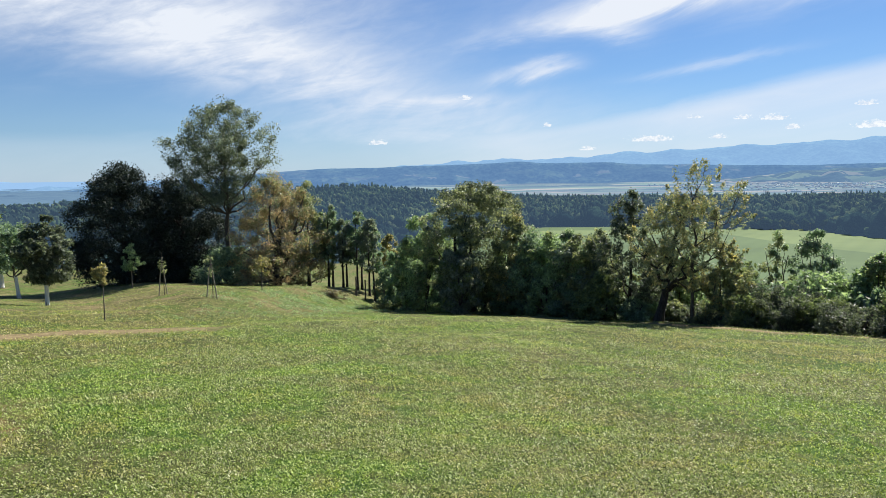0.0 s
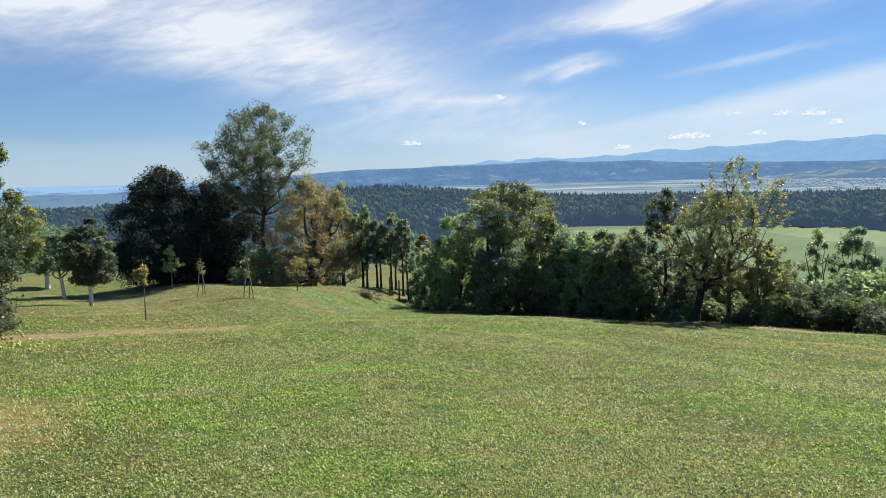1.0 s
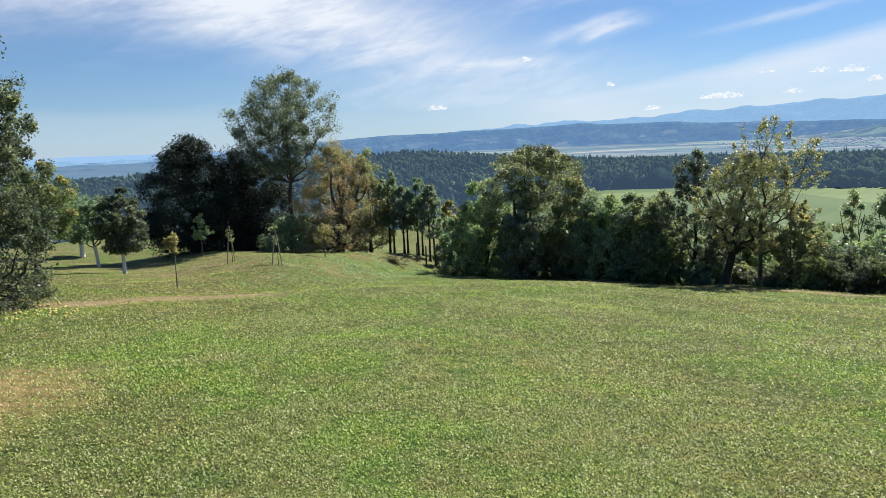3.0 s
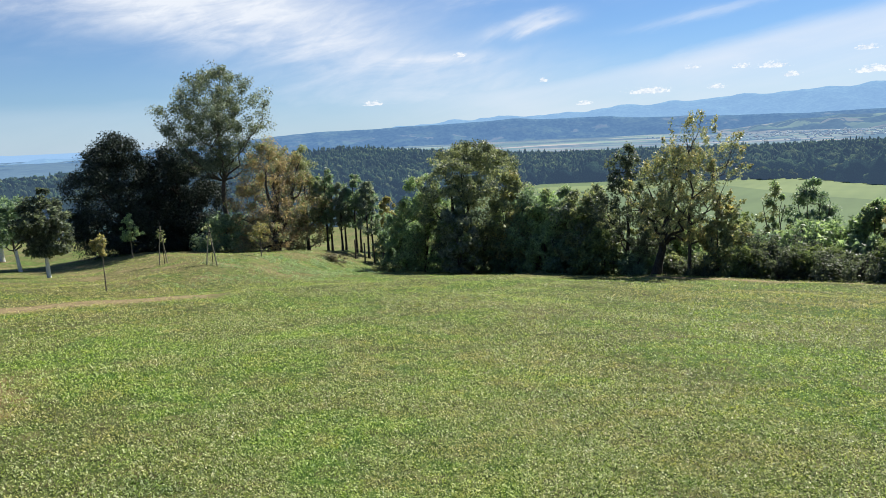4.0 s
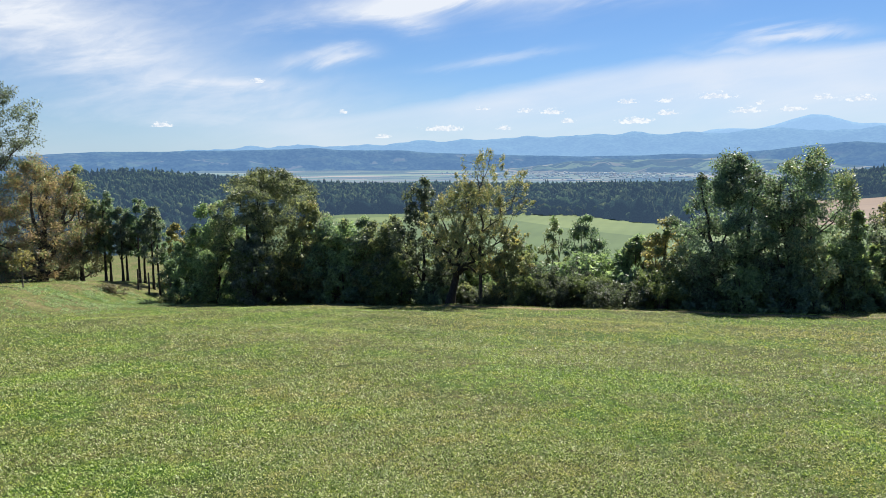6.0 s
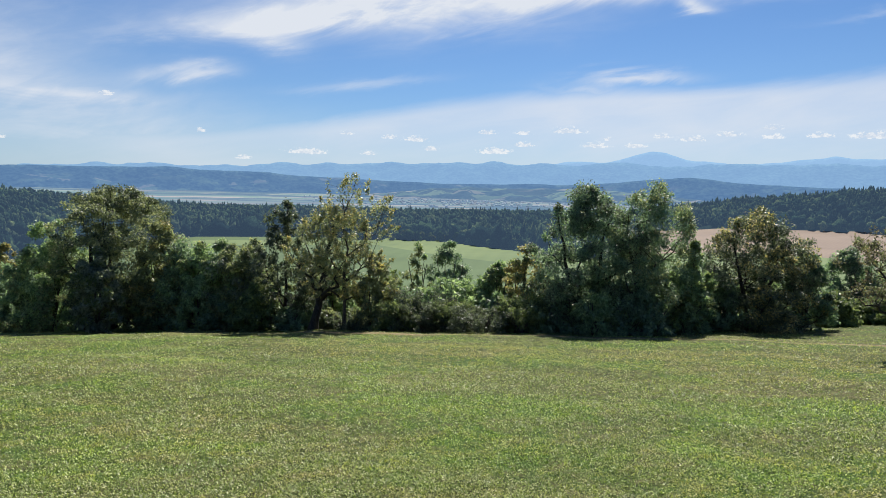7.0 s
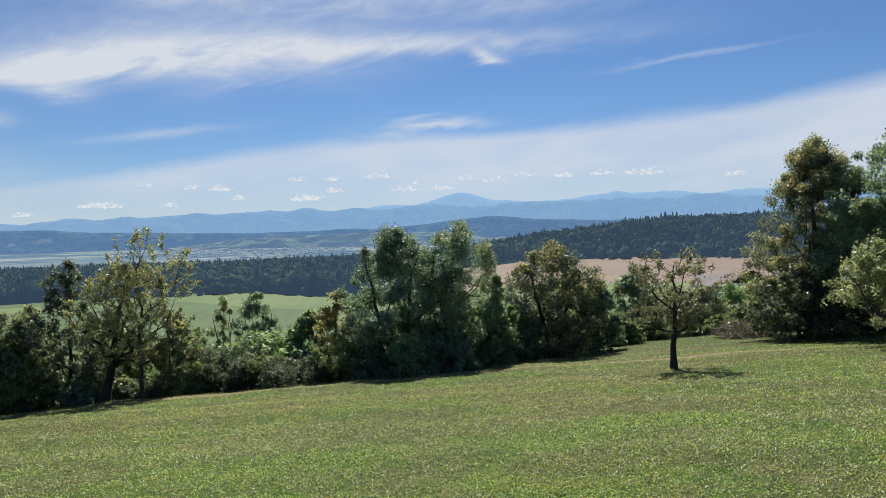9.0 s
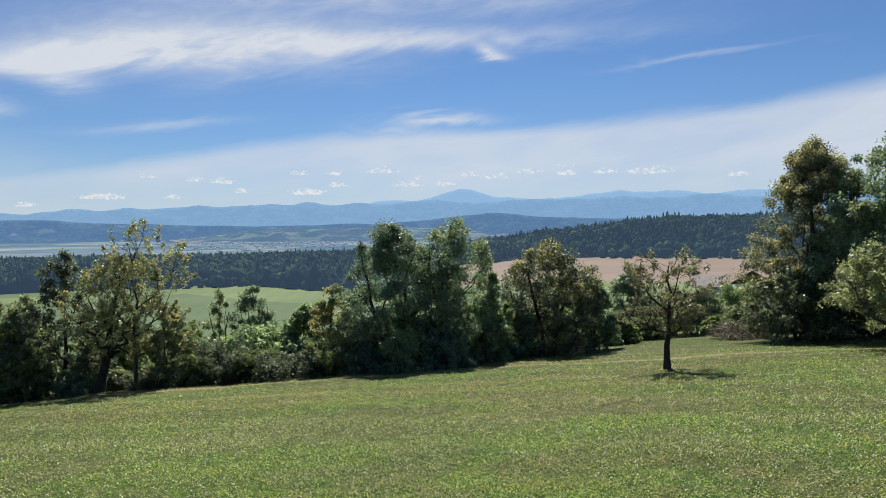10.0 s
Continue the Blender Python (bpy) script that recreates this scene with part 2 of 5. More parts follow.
def meadow_material():
    mat, k, out = material("meadow")
    p = where(k)
    flat = k.add("ShaderNodeMapping", Vector=p)
    flat.inputs["Scale"].default_value = (1, 1, 0)
    q = flat.outputs[0]
    fine = k.noise(q, 26.0, 4.0, 0.7)
    mid = k.noise(q, 3.2, 4.0, 0.62)
    big = k.noise(q, 0.33, 4.0, 0.6, 0.5)
    wide = k.noise(q, 0.09, 3.0, 0.55)
    speck = k.noise(q, 4.2, 4.0, 0.75)
    fine = k.m("ADD", k.m("MULTIPLY", fine, 0.5), k.m("MULTIPLY", speck, 0.5))
    green = k.mix(k.step(fine, 0.40, 0.60), (0.036, 0.052, 0.012), (0.135, 0.16, 0.05))
    lush = k.mix(k.step(fine, 0.40, 0.60), (0.030, 0.068, 0.010), (0.105, 0.185, 0.034))
    dry = k.mix(k.step(fine, 0.40, 0.60), (0.11, 0.084, 0.04), (0.32, 0.25, 0.14))
    col = k.mix(k.step(big, 0.45, 0.58), green, lush)
    dryness = k.m("ADD", k.m("MULTIPLY", k.step(mid, 0.42, 0.68), 0.48), k.m("MULTIPLY", k.step(wide, 0.44, 0.68), 0.30))
    # worn strips: along the hedge's foot and over the rise on the left
    sep = k.add("ShaderNodeSeparateXYZ", Vector=q).outputs
    wob = k.m("MULTIPLY", k.m("SUBTRACT", big, 0.5), 2.4)
    strip = k.m("ABSOLUTE", k.m("ADD", k.m("ADD", sep[1], k.m("MULTIPLY", sep[0], 1.07)), k.m("ADD", k.m("MULTIPLY", wob, 0.25), -37.0)))
    worn = k.m("MULTIPLY", k.step(strip, 0.25, 0.9, 0.95, 0.0), k.step(sep[0], 5.0, 9.0))
    left = k.m("MULTIPLY", k.step(sep[0], -8.5, -3.0, 1.0, 0.0), k.step(k.m("ADD", sep[1], wob), 12.0, 17.0))
    left = k.m("MULTIPLY", left, k.step(k.noise(q, 0.6, 4.0, 0.6), 0.46, 0.68))
    track = k.m("ABSOLUTE", k.m("ADD", k.m("SUBTRACT", sep[1], k.m("MULTIPLY", sep[0], 1.11)), k.m("ADD", k.m("MULTIPLY", wob, 0.5), -27.2)))
    track = k.m("MULTIPLY", k.step(track, 0.5, 1.8, 0.9, 0.0), k.m("MULTIPLY", k.step(sep[0], -7.5, -5.5, 1.0, 0.0), k.step(sep[0], -20.0, -14.0)))
    worn = k.m("ADD", worn, track)
    dryness = k.m("ADD", dryness, k.m("ADD", worn, k.m("MULTIPLY", left, 0.5)), clamp=True)
    px, py = k.m("DIVIDE", k.m("ADD", sep[0], 5.9), 1.4), k.m("DIVIDE", k.m("ADD", sep[1], -6.4), 2.5)
    near_left = k.m("ADD", k.m("ADD", k.m("MULTIPLY", px, px), k.m("MULTIPLY", py, py)), k.m("MULTIPLY", k.m("SUBTRACT", mid, 0.5), 3.5))
    near_left = k.step(near_left, 0.0, 1.5, 0.8, 0.0)
    col = k.mix(dryness, col, dry)
    col = k.mix(near_left, col, k.mix(k.step(fine, 0.38, 0.62), (0.20, 0.12, 0.06), (0.36, 0.24, 0.12)))
    # dark gaps between near blades put into the ground colour, fading past y 20
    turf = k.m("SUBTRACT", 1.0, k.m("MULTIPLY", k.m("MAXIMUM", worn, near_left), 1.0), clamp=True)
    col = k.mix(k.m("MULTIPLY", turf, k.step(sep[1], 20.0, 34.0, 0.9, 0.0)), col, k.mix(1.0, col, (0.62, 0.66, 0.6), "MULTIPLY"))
    bump = k.add("ShaderNodeBump", Strength=0.9, Distance=0.05, Height=k.m("ADD", fine, k.m("MULTIPLY", mid, 1.4)))
    b = k.add("ShaderNodeBsdfPrincipled", Base_Color=col, Roughness=0.85, Normal=bump.outputs[0])
    b.inputs["Specular IOR Level"].default_value = 0.08
    k.put(out.inputs[0], b.outputs[0])
    return mat


def field_material(name, a, b, row=0.25, turn=20.0, parcels=False):
    mat, k, out = material(name)
    p = where(k)
    n1, n2 = k.noise(p, 0.02, 4.0, 0.6), k.noise(p, 0.5, 4.0, 0.6)
    mp = k.add("ShaderNodeMapping", Vector=p)
    mp.inputs["Rotation"].default_value = (0, 0, radians(turn))
    wave = k.add("ShaderNodeTexWave", Vector=mp.outputs[0], Scale=row, Distortion=0.6)
    f = k.m("ADD", k.m("MULTIPLY", k.step(n1, 0.35, 0.65), 0.5), k.m("ADD", k.m("MULTIPLY", n2, 0.35), k.m("MULTIPLY", wave.outputs[1], 0.15)))
    col = k.mix(f, a, b)
    if parcels:
        # neighbouring crops: two darker parcels with straight borders
        sep = k.add("ShaderNodeSeparateXYZ", Vector=p).outputs
        over = k.m("ADD", sep[1], k.m("MULTIPLY", sep[0], 0.18))
        dark = k.m("ADD", k.step(over, 282.0, 283.0), k.m("MULTIPLY", k.step(over, 252.0, 253.0, 1.0, 0.0), k.step(sep[0], 95.0, 96.0, 1.0, 0.0)), clamp=True)
        col = k.mix(dark, col, k.mix(1.0, col, (0.55, 0.68, 0.62), "MULTIPLY"))
    bs = k.add("ShaderNodeBsdfPrincipled", Base_Color=col, Roughness=0.95)
    k.put(out.inputs[0], bs.outputs[0])
    return mat


def backdrop_material(name, kind, haze_glow):
    """Far land, kilometres off: woods and strips of farmland, with blue haze put on the surface as emission."""
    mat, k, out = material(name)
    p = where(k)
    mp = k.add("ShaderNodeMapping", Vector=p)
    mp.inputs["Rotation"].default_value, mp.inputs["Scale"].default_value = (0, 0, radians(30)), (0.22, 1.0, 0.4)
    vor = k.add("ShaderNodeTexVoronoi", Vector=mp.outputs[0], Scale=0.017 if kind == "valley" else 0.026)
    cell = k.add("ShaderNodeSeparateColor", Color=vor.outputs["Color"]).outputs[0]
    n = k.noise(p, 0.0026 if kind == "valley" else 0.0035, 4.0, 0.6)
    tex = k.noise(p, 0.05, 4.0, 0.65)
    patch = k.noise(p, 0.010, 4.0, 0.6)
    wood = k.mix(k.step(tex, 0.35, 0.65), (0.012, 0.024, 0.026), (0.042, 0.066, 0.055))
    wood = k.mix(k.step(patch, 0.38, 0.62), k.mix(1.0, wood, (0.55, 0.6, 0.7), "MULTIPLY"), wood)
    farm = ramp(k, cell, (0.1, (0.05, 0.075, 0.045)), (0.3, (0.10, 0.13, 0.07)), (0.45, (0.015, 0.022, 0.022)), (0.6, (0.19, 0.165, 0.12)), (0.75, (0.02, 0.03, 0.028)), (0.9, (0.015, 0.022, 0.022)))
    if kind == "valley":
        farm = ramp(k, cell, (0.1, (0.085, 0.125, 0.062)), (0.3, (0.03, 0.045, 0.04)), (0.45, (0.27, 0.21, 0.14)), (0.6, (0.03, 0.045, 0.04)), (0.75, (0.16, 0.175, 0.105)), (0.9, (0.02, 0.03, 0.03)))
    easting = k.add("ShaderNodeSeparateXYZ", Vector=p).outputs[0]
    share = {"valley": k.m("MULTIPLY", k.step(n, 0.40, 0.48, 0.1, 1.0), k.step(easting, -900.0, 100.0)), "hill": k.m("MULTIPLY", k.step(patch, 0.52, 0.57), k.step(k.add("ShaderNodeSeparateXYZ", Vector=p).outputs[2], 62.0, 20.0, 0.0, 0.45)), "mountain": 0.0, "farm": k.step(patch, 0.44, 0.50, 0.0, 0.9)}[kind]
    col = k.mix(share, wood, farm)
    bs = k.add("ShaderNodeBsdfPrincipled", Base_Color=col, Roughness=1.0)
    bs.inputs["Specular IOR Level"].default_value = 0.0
    em = k.add("ShaderNodeEmission", Color=(*haze_glow, 1.0), Strength=1.0)
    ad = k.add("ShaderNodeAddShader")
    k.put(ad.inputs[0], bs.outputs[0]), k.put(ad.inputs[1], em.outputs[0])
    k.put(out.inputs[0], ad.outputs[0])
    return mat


def plain(name, a, b, scale=2.0, rough=0.8):
    mat, k, out = material(name)
    p = where(k)
    f = k.m("ADD", k.m("MULTIPLY", k.noise(p, scale, 4.0, 0.6), 0.6), k.m("MULTIPLY", k.noise(p, scale * 9, 3.0), 0.4))
    bs = k.add("ShaderNodeBsdfPrincipled", Base_Color=k.mix(k.step(f, 0.35, 0.65), a, b), Roughness=rough)
    k.put(out.inputs[0], bs.outputs[0])
    return mat


def forest_material(name, *colours, haze_light=(0.022, 0.036, 0.060)):
    """Far woods and roofs, some hundreds of metres off and more; bright haze is added as emission."""
    mat, k, out = material(name)
    rnd = k.add("ShaderNodeNewGeometry").outputs["Random Per Island"]
    n = len(colours)
    col = ramp(k, rnd, *[((i + 0.5) / n, c) for i, c in enumerate(colours)])
    tex = k.noise(where(k), 1.3, 5.0, 0.75)
    col = k.mix(k.step(tex, 0.40, 0.60), k.mix(1.0, col, (0.40, 0.46, 0.54), "MULTIPLY"), col)
    stand = k.noise(where(k), 0.012, 3.0, 0.6)
    col = k.mix(k.step(stand, 0.42, 0.60), k.mix(1.0, col, (0.60, 0.66, 0.72), "MULTIPLY"), k.mix(1.0, col, (1.1, 1.15, 0.95), "MULTIPLY"))
    bump = k.add("ShaderNodeBump", Strength=1.0, Distance=1.2, Height=tex)
    bs = k.add("ShaderNodeBsdfPrincipled", Base_Color=col, Roughness=1.0, Normal=bump.outputs[0])
    bs.inputs["Specular IOR Level"].default_value = 0.0
    em = k.add("ShaderNodeEmission", Color=(*haze_light, 1.0), Strength=1.0)
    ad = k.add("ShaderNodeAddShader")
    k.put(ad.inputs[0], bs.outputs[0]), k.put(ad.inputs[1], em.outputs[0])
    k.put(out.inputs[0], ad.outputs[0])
    return mat


MEADOW = meadow_material()
GREEN_FIELD = field_material("green_field", (0.066, 0.115, 0.030), (0.13, 0.182, 0.055), 0.06, 35, True)
BROWN_FIELD = field_material("brown_field", (0.15, 0.105, 0.08), (0.22, 0.16, 0.115), 0.2, 60)
# blue haze of each range given as emission, strongest on the summits
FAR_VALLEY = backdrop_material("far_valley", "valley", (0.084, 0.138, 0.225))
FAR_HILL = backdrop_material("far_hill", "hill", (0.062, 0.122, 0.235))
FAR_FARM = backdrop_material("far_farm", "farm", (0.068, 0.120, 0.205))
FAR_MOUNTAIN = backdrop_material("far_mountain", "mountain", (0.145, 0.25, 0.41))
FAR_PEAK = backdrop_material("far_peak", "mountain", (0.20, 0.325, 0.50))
# blue haze put into the woods and their floor as emission
FOREST_A = forest_material("forest_a", (0.022, 0.042, 0.032), (0.036, 0.064, 0.040), (0.066, 0.100, 0.052), (0.125, 0.150, 0.074), haze_light=(0.023, 0.039, 0.064))
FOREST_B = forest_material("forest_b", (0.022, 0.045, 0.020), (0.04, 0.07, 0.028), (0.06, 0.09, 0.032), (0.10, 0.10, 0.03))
FOREST_FLOOR = forest_material("forest_floor", (0.022, 0.034, 0.026), (0.030, 0.044, 0.030), haze_light=(0.023, 0.039, 0.064))


# ---------------- mesh helpers ----------------
def mesh_of(name, verts, quads=None, tris=None, mats=(), smooth=False, index=None):
    """A mesh from arrays of corners and of four- and three-sided faces."""
    me = bpy.data.meshes.new(name)
    verts = np.asarray(verts, dtype=np.float32).reshape(-1, 3)
    quads = np.zeros((0, 4), int) if quads is None else np.asarray(quads, int).reshape(-1, 4)
    tris = np.zeros((0, 3), int) if tris is None else np.asarray(tris, int).reshape(-1, 3)
    me.vertices.add(len(verts))
    me.vertices.foreach_set("co", verts.ravel())
    loops = np.concatenate([quads.ravel(), tris.ravel()]).astype(np.int32)
    me.loops.add(len(loops))
    me.loops.foreach_set("vertex_index", loops)
    total = np.concatenate([np.full(len(quads), 4), np.full(len(tris), 3)]).astype(np.int32)
    start = (np.cumsum(total) - total).astype(np.int32)
    me.polygons.add(len(total))
    me.polygons.foreach_set("loop_start", start)
    me.polygons.foreach_set("loop_total", total)
    if smooth:
        me.polygons.foreach_set("use_smooth", np.ones(len(total), bool))
    for mt in mats:
        me.materials.append(mt)
    if index is not None:
        me.polygons.foreach_set("material_index", np.asarray(index, np.int32))
    me.update(calc_edges=True)
    return me


class Tubes:
    """Tapered round limbs gathered into one mesh."""

    def __init__(self):
        self.v, self.q, self.n = [], [], 0

    def add(self, points, radii, sides=6):
        pts = [Vector(p) for p in points]
        rings = []
        for i, p in enumerate(pts):
            d = (pts[min(i + 1, len(pts) - 1)] - pts[max(i - 1, 0)]).normalized()
            a = d.orthogonal().normalized()
            b = d.cross(a)
            rings.append([p + (a * math.cos(j * math.tau / sides) + b * math.sin(j * math.tau / sides)) * radii[i] for j in range(sides)])
        # keep the rings aligned
        for i in range(1, len(rings)):
            best = min(range(sides), key=lambda s: sum((rings[i][(j + s) % sides] - rings[i - 1][j]).length for j in range(0, sides, 2)))
            rings[i] = [rings[i][(j + best) % sides] for j in range(sides)]
        for r in rings:
            self.v.extend(r)
        for i in range(len(rings) - 1):
            for j in range(sides):
                k = (j + 1) % sides
                self.q.append((self.n + i * sides + j, self.n + i * sides + k, self.n + (i + 1) * sides + k, self.n + (i + 1) * sides + j))
        self.n += len(rings) * sides

    def mesh(self, name, mat):
        return mesh_of(name, [tuple(v) for v in self.v], quads=self.q, mats=(mat,), smooth=True)


def part(name, mesh, parent, label=""):
    ob = new(name, mesh)
    ob.parent = parent
    return tagged(ob, label)


def leaves(rng, centres, radius, per, size, droop=0.0, flat=0.75, small=False, axes=None, stretch=1.0):
    """Single leaves scattered in clumps round the centres, or in sprays along the axes: corners and faces. Small ones are three-cornered, others folded."""
    c = np.repeat(np.asarray(centres), per, axis=0)
    rad = np.repeat(np.broadcast_to(np.asarray(radius, float), (len(centres),)), per)
    n = len(c)
    off = rng.normal(size=(n, 3))
    off /= np.linalg.norm(off, axis=1)[:, None]
    off *= (rng.random(n) ** 0.45)[:, None]
    off[:, 2] *= flat
    if axes is None:
        at = c + off * rad[:, None]
    else:
        run = rng.triangular(-0.9, 0.35, 1.35, n)
        at = c + np.repeat(axes, per, axis=0) * (run * rad * 1.1 * stretch)[:, None] + off * (rad * (1.0 - 0.32 * stretch) * (1.0 - 0.55 * stretch * np.clip(run, 0, 1.35)))[:, None]
    at[:, 2] -= droop * rng.random(n) * rad
    s = size * (0.6 + 0.8 * rng.random(n))
    along = off * 0.6 + rng.normal(size=(n, 3)) * 0.6
    along[:, 2] -= 0.35
    along /= np.linalg.norm(along, axis=1)[:, None]
    up = rng.normal(size=(n, 3)) * 0.55 + np.array([0, 0, 1.0])
    side = np.cross(along, up)
    side /= np.linalg.norm(side, axis=1)[:, None] + 1e-9
    nrm = np.cross(side, along)
    w = (s * 0.34)[:, None]
    if small:
        v = np.stack([at + side * w, at - side * w, at + along * s[:, None]], 1).reshape(-1, 3)
        return v, np.arange(3 * n).reshape(n, 3)
    a = at
    b = at + along * (s * 0.5)[:, None] + side * w + nrm * (s * 0.1)[:, None]
    t = at + along * s[:, None]
    d = at + along * (s * 0.5)[:, None] - side * w + nrm * (s * 0.1)[:, None]
    v = np.stack([a, b, t, d], 1).reshape(-1, 3)
    return v, np.arange(4 * n).reshape(n, 4)


# ---------------- lie of the land ----------------
def smooth(a, b, x):
    u = np.clip((np.asarray(x, float) - a) / (b - a), 0, 1)
    return u * u * (3 - 2 * u)


LAND_AZ = [-180, -85, -60, -50, -38, -26, -8, 8, 30, 60, 180]
LAND_R = [60, 100, 170, 300, 340, 450, 700, 1000, 1200, 1600, 3000, 4900]
LAND_Z = [
    [0, 2, 4, 8, 8, 8, 8, 6, 0, -30, -26, -20],
    [-6, -9, -10, -12, -12, -13, 12, 12, 0, -30, -26, -20],
    [-8, -11, -13, -15, -16, -17, 9, 8, -12, -36, -26, -20],
    [-9, -11.5, -12.5, -15, -16, -18, -4, -6, -25, -38, -26, -20],
    [-9, -12.5, -14.5, -20, -23, -26, -26, -28, -34, -38, -26, -20],
    [-9, -13, -16.5, -18.3, -21, -26, -26, -31, -36, -38, -26, -20],
    [-9, -13, -16, -19, -22, -27, -29, -31, -36, -38, -26, -20],
    [-7.5, -13, -20, -30, -33, -35, -34, -20, -10, -43, -30, -20],
    [-4.7, -8.2, -19, -34, -38, -43, -42, -33, -31, -44, -32, -20],
    [-3.8, -8, -19, -34, -38, -43, -42, -33, -31, -44, -32, -20],
    [0, 2, 4, 8, 8, 8, 8, 6, 0, -30, -26, -20]]


def rise_left(x, y):
    """The low bank and terrace."""
    edge = -8.0 + 0.2 * (y - 17.6)
    u = edge - x
    start = 20.0 + 1.4 * np.clip(-10.0 - x, 0, 40)
    return 1.05 * smooth(0.0, 4.5, u) * smooth(start, start + 13.0, y)


def height(x, y):
    x, y = np.asarray(x, float), np.asarray(y, float)
    r = np.hypot(x, y)
    az = np.degrees(np.arctan2(-x, y))
    curve = np.where(x < -4, 36, 60)
    near = -(0.104 * y + 0.041 * x + 0.0009 * np.clip(y, 0, None) * np.clip(y, 0, curve)) + rise_left(x, y)
    near = near + 0.05 * np.sin(x * 0.7 + 1) * np.sin(y * 0.5) + 0.03 * np.sin(x * 1.9) * np.cos(y * 1.3 + x * 0.4)
    cols = np.array([np.interp(az, LAND_AZ, col) for col in np.array(LAND_Z).T])
    lr = np.log(np.clip(r, 60, 4900))
    far = np.zeros_like(r)
    lk = np.log(LAND_R)
    for i in range(len(LAND_R) - 1):
        u = (lr - lk[i]) / (lk[i + 1] - lk[i])
        inside = (u >= 0) & (u <= 1)
        uu = u * u * (3 - 2 * u) * 0.5 + u * 0.5
        far = np.where(inside, cols[i] * (1 - uu) + cols[i + 1] * uu, far)
    far = far + smooth(150, 600, r) * 1.2 * np.sin(x * 0.011) * np.cos(y * 0.013)
    w = smooth(46, 75, r)
    return near * (1 - w) + far * w


def spot(az, d, dz=0.0):
    a = radians(az)
    x, y = -math.sin(a) * d, math.cos(a) * d
    return Vector((x, y, float(height(x, y)) + dz))


def ground():
    az = np.concatenate([np.arange(-180, -86, 4.0), np.arange(-86, 46, 0.5), np.arange(46, 180, 4.0)])
    r = np.concatenate([[0.02], np.arange(1.5, 60, 0.75), np.geomspace(60, 4900, 170)])
    A, Rr = np.meshgrid(np.radians(az), r, indexing="ij")
    x, y = -np.sin(A) * Rr, np.cos(A) * Rr
    v = np.stack([x, y, height(x, y)], -1)
    na, nr = len(az), len(r)
    i, j = np.meshgrid(np.arange(na), np.arange(nr - 1), indexing="ij")
    i2 = (i + 1) % na
    q = np.stack([i * nr + j, i * nr + j + 1, i2 * nr + j + 1, i2 * nr + j], -1).reshape(-1, 4)
    ca, cr = np.degrees(A[i, j]).ravel() + 0.25, Rr[i, j].ravel()
    cx, cy = -np.sin(np.radians(ca)) * cr, np.cos(np.radians(ca)) * cr
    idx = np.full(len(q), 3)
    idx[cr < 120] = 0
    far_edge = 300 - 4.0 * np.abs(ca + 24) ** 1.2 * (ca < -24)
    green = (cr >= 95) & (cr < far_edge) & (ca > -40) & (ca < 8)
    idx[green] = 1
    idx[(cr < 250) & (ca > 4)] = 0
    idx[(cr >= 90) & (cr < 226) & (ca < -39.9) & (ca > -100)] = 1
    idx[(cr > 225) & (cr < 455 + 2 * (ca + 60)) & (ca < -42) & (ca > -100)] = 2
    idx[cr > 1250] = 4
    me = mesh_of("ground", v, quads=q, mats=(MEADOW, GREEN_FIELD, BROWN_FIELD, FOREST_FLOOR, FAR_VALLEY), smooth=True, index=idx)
    ob = new("ground", me)
    tagged(ob, "sloping mown meadow running down to fields and a wide valley", "ground", kind="structure")


ground()


def ridge(name, label, points, r0, r1, mat, seed, rough, base=-2.2):
    """A far range: azimuths and the height of its crest in degrees over the eye, as a solid hill with folded flanks."""
    azs = np.arange(-110, 71, 0.25)
    crest = np.interp(-azs, [-p[0] for p in points], [p[1] for p in points])
    for i, a in enumerate(azs):
        crest[i] += rough * (noise.fractal(Vector((a * 0.28, seed, 0)), 0.9, 2.1, 5))
    n = 14
    rows = []
    for j in range(n + 1):
        u = j / n
        r = r0 + (r1 - r0) * u
        h = (r1 * np.tan(np.radians(crest)) + 2.0) * (u ** 1.25) + (r0 * math.tan(radians(base))) * (1 - u)
        fold = np.array([noise.fractal(Vector((a * 0.35, seed + 7, u * 2.2)), 1.0, 2.0, 4) for a in azs])
        h = h + fold * 0.16 * (r1 - r0) * 0.35 * math.sin(u * math.pi)
        rows.append(np.stack([-np.sin(np.radians(azs)) * r, np.cos(np.radians(azs)) * r, h], -1))
    rows.append(rows[-1] + np.stack([-np.sin(np.radians(azs)) * 160, np.cos(np.radians(azs)) * 160, np.full(len(azs), -150.0)], -1))
    v = np.array(rows)
    nr, na = v.shape[:2]
    j, i = np.meshgrid(np.arange(nr - 1), np.arange(na - 1), indexing="ij")
    q = np.stack([j * na + i, j * na + i + 1, (j + 1) * na + i + 1, (j + 1) * na + i], -1).reshape(-1, 4)
    ob = new(name, mesh_of(name, v, quads=q[:, ::-1], mats=(mat,), smooth=True))
    return tagged(ob, label, "mountains", kind="structure")


